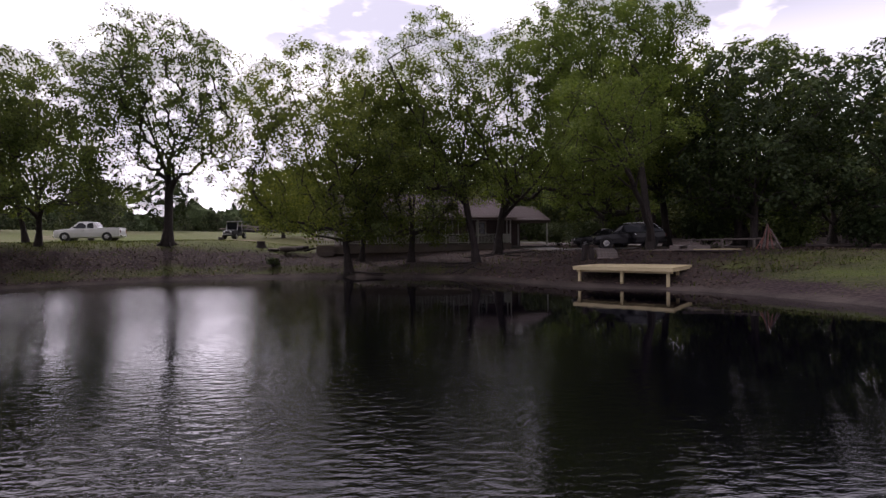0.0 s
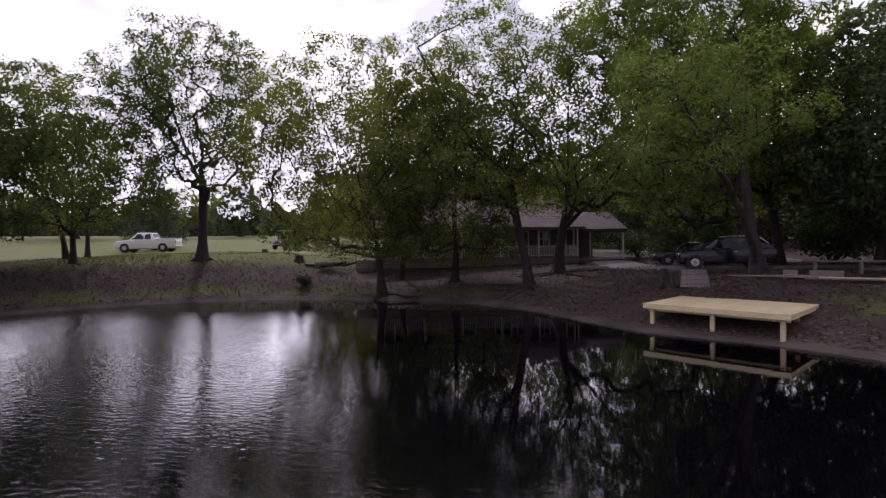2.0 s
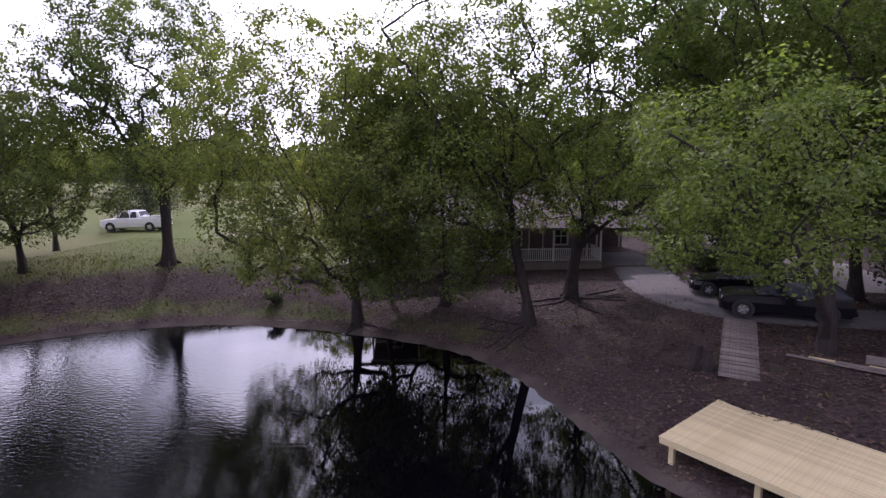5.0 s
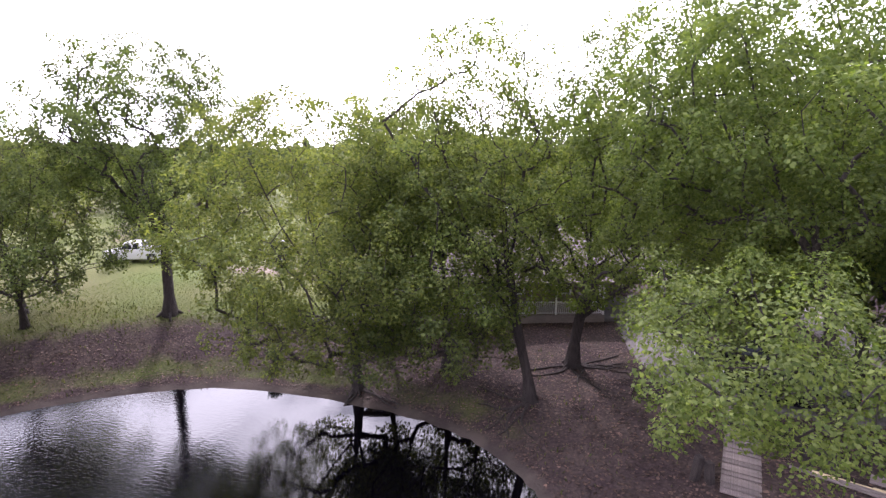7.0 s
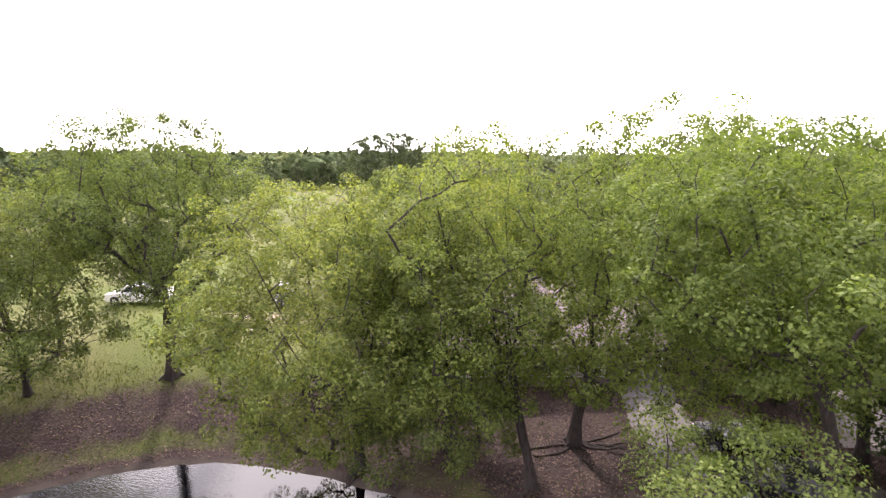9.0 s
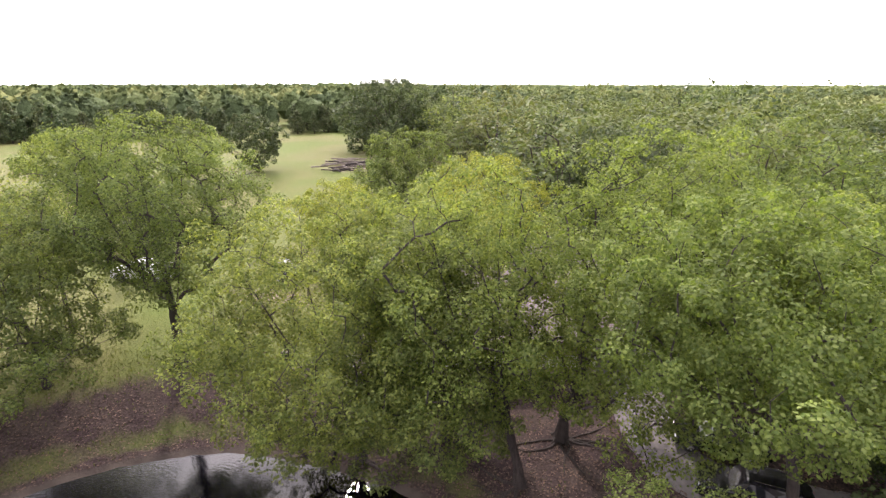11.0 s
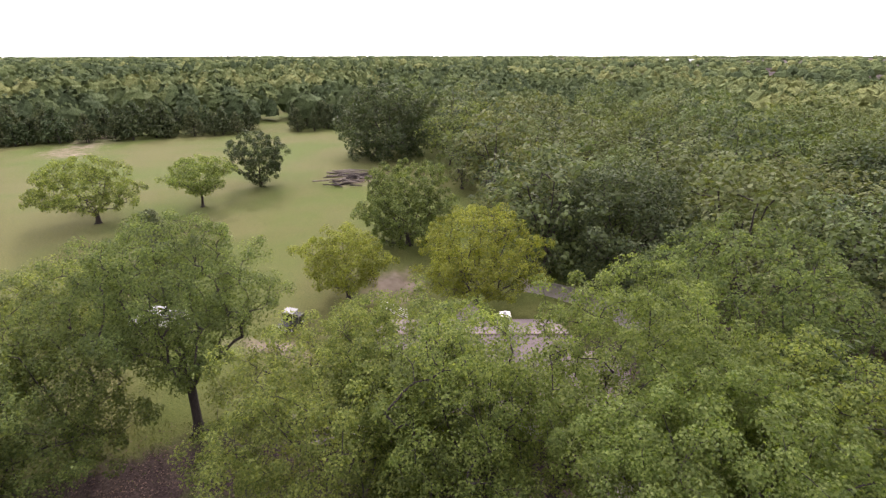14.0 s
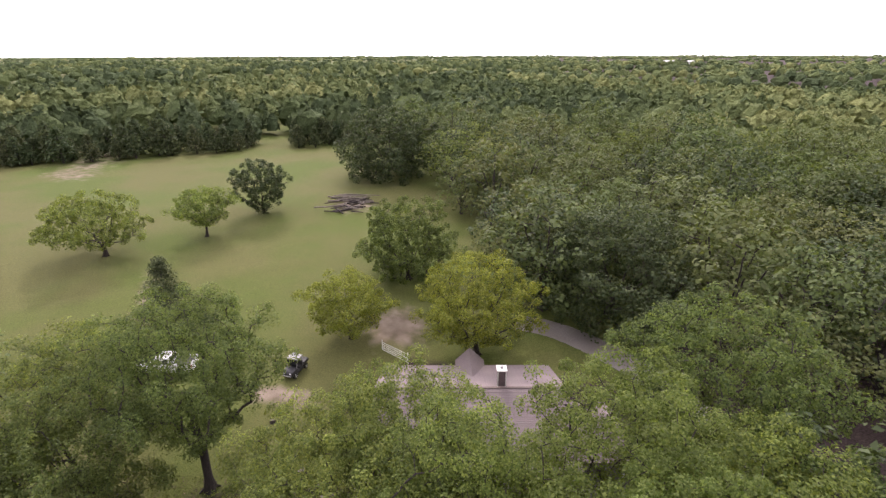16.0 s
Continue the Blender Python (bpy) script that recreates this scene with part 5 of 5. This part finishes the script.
    if kind_of == "pickup":
        part("bed_floor", box((cab[3] + 0.12, -hw * 0.80, belt + 0.022), (L - 0.15, hw * 0.80, belt + 0.032)), M_PLASTIC, car, "dark bed liner")
        for s in (1, -1):
            part("bed_rail", box((cab[3] + 0.05, s * hw * 0.90 - 0.06, belt - 0.02), (L - 0.05, s * hw * 0.90 + 0.06, belt + 0.10), 0.02), paint, car)
        part("tailgate", box((L - 0.12, -hw * 0.84, belt - 0.02), (L - 0.03, hw * 0.84, belt + 0.10), 0.02), paint, car)
    if kind_of == "suv":
        for s in (1, -1):
            part("roof_rail", rod(bmesh.new(), (cab[1] + 0.2, s * hw * 0.66, H + 0.07), (cab[2] - 0.1, s * hw * 0.66, H + 0.07), 0.02, 0.02, 6), M_CHROME, car)
    return car


def parked(x, y, heading, back=0.0):
    """Nose at x, y; heading: degrees from +x to which the tail lies."""
    c, s = math.cos(radians(heading)), math.sin(radians(heading))
    z = np.mean([ground_z(x + c * t, y + s * t) for t in (0.8, 2.5, 4.2)])
    tilt = math.degrees(math.atan2(ground_z(x + c * 4.2, y + s * 4.2) - ground_z(x + c * 0.8, y + s * 0.8), 3.4))
    return pose(x, y, 0) @ pose(0, 0, 0, 0, 0, heading) @ Matrix.Translation((2.5, 0, z + 0.09)) @ pose(0, 0, 0, 0, -tilt, 0) @ Matrix.Translation((-2.5, 0, 0))


build_car("pickup_truck", parked(-40.4, 39.4, 12), "white crew-cab pickup truck parked on the grass", "truck", M_WHITEPAINT, 5.9, 2.0, 1.90, 1.22, (1.05, 1.20), (1.45, 2.15, 3.55, 3.85), "pickup", 0.40)
build_car("suv", parked(8.9, 23.6, -14), "black sport utility vehicle parked on the drive", "car", M_BLACKPAINT, 4.9, 1.94, 1.72, 1.10, (0.95, 1.08), (1.35, 2.05, 4.15, 4.75), "suv", 0.38)
build_car("sedan", parked(8.5, 27.2, -8), "black sedan parked on the drive", "car", M_BLACKPAINT, 4.7, 1.82, 1.46, 0.94, (0.76, 0.92), (1.35, 2.1, 3.35, 4.1), "car", 0.33)


def build_utv():
    m = parked(-24.1, 40.9, 82)
    u = thing("utility_vehicle", m, "dark side-by-side utility vehicle with a light roof on the grass", "utility vehicle", "parked vehicles")
    part("body", loft([(0, 0.45, 0.78, 0.5), (0.15, 0.35, 0.92, 0.62), (0.9, 0.32, 1.0, 0.68), (1.0, 0.32, 0.62, 0.7), (1.9, 0.32, 0.62, 0.7)], lower_ring), M_PLASTIC, u)
    part("cargo_bed", box((1.95, -0.68, 0.66), (2.9, 0.68, 1.0), 0.03), M_PLASTIC, u)
    part("seat", box((1.35, -0.6, 0.62), (1.85, 0.6, 0.84), 0.05), M_PLASTIC, u)
    part("seat_back", box((1.78, -0.6, 0.86), (1.9, 0.6, 1.35), 0.04), M_PLASTIC, u)
    for s in (1, -1):
        bm = bmesh.new()
        rod(bm, (0.85, s * 0.62, 0.95), (1.2, s * 0.58, 1.86), 0.035)
        rod(bm, (1.92, s * 0.62, 0.66), (1.98, s * 0.58, 1.86), 0.035)
        part("roll_bar", bm, M_METAL, u)
        part("headlight", box((-0.02, s * 0.36 - 0.1, 0.72), (0.06, s * 0.36 + 0.1, 0.84), 0.02), M_LENS, u)
        for x in (0.5, 2.35):
            wheel(u, x, s * 0.60, 0.31, 0.24)
    part("roof", box((1.05, -0.66, 1.86), (2.1, 0.66, 1.93), 0.03), M_GREYROOF, u, "light grey plastic roof")
    part("windscreen", box((0.98, -0.55, 1.05), (1.0, 0.55, 1.8)), M_GLASS, u)
    part("bumper", rod(bmesh.new(), (-0.08, -0.5, 0.55), (-0.08, 0.5, 0.55), 0.04), M_METAL, u)


build_utv()


# ---- small things outdoors ----
def build_stump(x, y, r, h, label):
    rng = np.random.default_rng(int(abs(x * 10)))
    bm = bmesh.new()
    rows = []
    for z, k in ((-0.15, 1.7), (0.08, 1.25), (0.25, 1.05), (h, 0.98)):
        rows.append([bm.verts.new((math.cos(t) * r * k * (1 + 0.1 * math.sin(3 * t + x)), math.sin(t) * r * k * (1 + 0.1 * math.cos(4 * t)), z + (0.03 * math.sin(2 * t) if z == h else 0))) for t in np.linspace(0, 2 * math.pi, 16, endpoint=False)])
    for a, b in zip(rows[:-1], rows[1:]):
        for i in range(16):
            bm.faces.new((a[i], a[(i + 1) % 16], b[(i + 1) % 16], b[i]))
    st = thing("tree_stump", pose(x, y, ground_z(x, y)), label, "stump")
    part("bark", bm, M_BARK, st)
    part("cut_face", rod(bmesh.new(), (0, 0, h - 0.06), (0, 0, h + 0.01), r * 0.93, r * 0.9, 16), M_DEAD, st, "pale sawn face")


build_stump(-17.4, 30.4, 0.32, 0.5, "short sawn tree stump on the grass")
build_stump(-22.5, 35.0, 0.22, 0.3, "low sawn stump in the grass")


def build_brush_pile(x, y, r, n, label, seed, ln=(2.0, 5.0), flat=0.35):
    rng = np.random.default_rng(seed)
    t = thing("log_pile", pose(x, y, ground_z(x, y)), label, "log pile")
    for k in range(n):
        a = rng.normal(0.15, 0.5)
        l = rng.uniform(*ln)
        c = rng.normal(size=2) * r * 0.45
        z = abs(rng.normal()) * flat + 0.12
        d = np.array([math.cos(a), math.sin(a)]) * l / 2
        bm = bmesh.new()
        rr = rng.uniform(0.07, 0.2)
        rod(bm, (c[0] - d[0], c[1] - d[1], z + rng.uniform(-0.1, 0.1)), (c[0] + d[0], c[1] + d[1], z + rng.uniform(-0.1, 0.25)), rr, rr * 0.6, 7)
        part("log", bm, M_DEAD if (k % 3 and seed == 3) or k % 4 == 1 else M_BARK, t)


build_brush_pile(-39.0, 97.5, 3.6, 34, "pile of grey dead logs in the field", 3, (3.0, 7.5), 0.5)
build_brush_pile(-38.5, 91.5, 3.2, 22, "pile of burnt dark logs in the field", 4, (1.5, 4.0), 0.4)
build_brush_pile(-14.6, 29.6, 1.3, 12, "heap of cut branches beside the porch", 5, (0.8, 2.0), 0.15)


def build_gate():
    g = thing("metal_gate", pose(-14.6, 47.6, ground_z(-14.6, 47.6), 0, 0, -28), "pale pipe livestock gate by the dirt patch", "gate")
    for x in (-2.0, 2.0):
        part("post", rod(bmesh.new(), (x, 0, -0.2), (x, 0, 1.45), 0.06), M_WHITE, g)
    for k in range(5):
        part("rail", rod(bmesh.new(), (-2.0, 0, 0.25 + 0.24 * k), (2.0, 0, 0.25 + 0.24 * k), 0.03), M_WHITE, g)
    for x in (-1.0, 0.0, 1.0):
        part("upright", rod(bmesh.new(), (x, 0.03, 0.2), (x, 0.03, 1.25), 0.02), M_WHITE, g)


build_gate()


def build_barn(x, y, L, W, H, turn, label):
    b = thing("barn", pose(x, y, ground_z(x, y), 0, 0, turn), label, "barn", "far barns")
    part("wall", box((-L / 2, -W / 2, -0.5), (L / 2, W / 2, H)), M_ROOFMETAL, b)
    bm = bmesh.new()
    v = [bm.verts.new(p) for p in ((-L / 2 - 0.5, -W / 2 - 0.5, H), (L / 2 + 0.5, -W / 2 - 0.5, H), (L / 2 + 0.5, W / 2 + 0.5, H), (-L / 2 - 0.5, W / 2 + 0.5, H), (-L / 2 - 0.5, 0, H + W * 0.22), (L / 2 + 0.5, 0, H + W * 0.22))]
    for i in ((0, 1, 5, 4), (2, 3, 4, 5), (0, 4, 3), (1, 2, 5), (3, 2, 1, 0)):
        bm.faces.new([v[k] for k in i])
    part("roof", bm, M_ROOFMETAL, b, "pale metal roof")
    part("door", box((-2, -W / 2 - 0.06, 0), (2, -W / 2 - 0.005, H * 0.8)), M_TRIM, b)


for _x, _y, _l, _t in ((268, 1400, 34, 4), (330, 1440, 14, 10), (205, 1380, 12, -6), (10, 1500, 60, 3), (-30, 1480, 22, 0)):
    build_barn(_x, _y, _l, 14, 6.0, _t, "long white metal barn far across the fields")


def bush(x, y, r, h, seed, mat, label, n=2600, size=0.2):
    rng = np.random.default_rng(seed)
    verts, faces, cen = [], [], []
    for k in range(16):
        t = rng.random() * 6.283
        q = np.array([math.cos(t) * r * rng.uniform(0.2, 0.8), math.sin(t) * r * rng.uniform(0.2, 0.8), h * rng.uniform(0.35, 0.85)])
        frustum(verts, faces, np.array([0, 0, -0.1]), q, 0.03, 0.01, 4)
        cen.append(q)
    b = thing("bush", pose(x, y, ground_z(x, y)), label, "bush", "bushes")
    part_mesh("stems", mesh_of("stems", verts, faces, M_BARK), b)
    part_mesh("foliage", quads_mesh("foliage", leaves_at(rng, np.array(cen), np.full(16, r * 0.5), n // 16, size, 0.9), mat), b)


bush(-14.9, 25.2, 0.5, 0.7, 1, M_DARK, "small dark bush at the foot of the bank", 900, 0.12)
bush(10.3, 37.4, 1.9, 2.4, 2, M_DARK, "dark hedge bush beside the carport", 3600, 0.16)
bush(11.0, 33.6, 1.2, 1.5, 3, M_DARK, "dark shrub beside the driveway", 2600, 0.16)
for _k, (_x, _y, _r, _h) in enumerate(((-38.5, 23.0, 1.6, 1.5), (-41, 24.5, 1.8, 1.8), (18.5, 25.5, 2.0, 2.4), (21.0, 19.8, 1.6, 1.6), (24.5, 17.5, 1.8, 2.2), (15.0, 33.0, 2.0, 2.6), (14.2, 38.0, 2.0, 2.4), (28.5, 13.5, 1.8, 2.0), (20.5, 28.5, 2.2, 3.0), (32, 12, 2.2, 2.6))):
    bush(_x, _y, _r, _h, 20 + _k, M_OAK if _k % 2 else M_DARK, "leafy understorey bush at the edge of the trees", 2600, 0.22)


def build_roots():
    rng = np.random.default_rng(14)
    for x0, y0, n in ((2.25, 26.4, 9), (0.14, 22.9, 6), (-9.05, 23.6, 4)):
        for k in range(n):
            t = rng.uniform(-2.6, 0.2)
            v, f, p, r = [], [], np.array([x0, y0]), 0.10
            for j in range(8):
                c = np.array([p[0], p[1], ground_z(*p) + 0.04])
                side = np.array([-math.sin(t), math.cos(t), 0])
                v += [c + r * (math.cos(q) * side + math.sin(q) * np.array([0, 0, 1])) for q in np.linspace(0, 2 * math.pi, 6, endpoint=False)]
                if j:
                    s = 6 * j
                    f += [(s - 6 + q, s - 6 + (q + 1) % 6, s + (q + 1) % 6, s + q) for q in range(6)]
                t += rng.normal() * 0.3
                p = p + np.array([math.cos(t), math.sin(t)]) * 0.42
                r *= 0.85
            tagged(new("root", mesh_of("root", v, f, M_BARK, True)), "exposed tree root on the washed-out bank", "root", "exposed roots")


build_roots()


def scatter(name, n, region, size, mat, label, seed, upright):
    """Loose cover on the ground near the water: blades stand, leaves lie."""
    rng = np.random.default_rng(seed)
    x0, x1, y0, y1 = region
    x, y = rng.uniform(x0, x1, n * 3), rng.uniform(y0, y1, n * 3)
    d = shore_distance(x, y)
    f = field_mask(x, y, d)
    keep = (d > 0.35) & ((rng.random(n * 3) < f * 0.9 + 0.06) if upright else (rng.random(n * 3) < (1 - f) * 0.9))
    x, y, d = x[keep][:n], y[keep][:n], d[keep][:n]
    z = height(x, y, d)
    n = len(x)
    p = np.stack([x, y, z], -1)
    t = rng.random(n) * 6.283
    s = size * rng.uniform(0.5, 1.5, (n, 1))
    a = np.stack([np.cos(t), np.sin(t), np.zeros(n)], -1)
    if upright:
        lean = rng.normal(size=(n, 3)) * 0.35 + np.array([0, 0, 1.0])
        q = np.stack([p - a * s * 0.22 - np.array([0, 0, 0.02]), p + a * s * 0.22 - np.array([0, 0, 0.02]), p + lean * s + a * s * 0.1, p + lean * s - a * s * 0.1], 1)
    else:
        b = np.stack([-np.sin(t), np.cos(t), rng.normal(size=n) * 0.35], -1)
        p = p + np.array([0, 0, 0.035])
        q = np.stack([p - a * s, p + b * s * 0.6, p + a * s, p - b * s * 0.6], 1)
    tagged(new(name, quads_mesh(name, q, mat)), label, "ground cover", kind="stuff")


scatter("grass", 40000, (-34, 20, 4, 36), 0.05, M_GRASS, "short green grass tufts on the field and shore", 1, True)
scatter("weeds", 9000, (-32, 16, 8, 28), 0.11, M_WEED, "scattered weeds along the pond bank", 2, True)
scatter("fallen_leaves", 46000, (-36, 20, 8, 40), 0.06, M_LITTER, "brown fallen leaves littering the bank", 3, False)
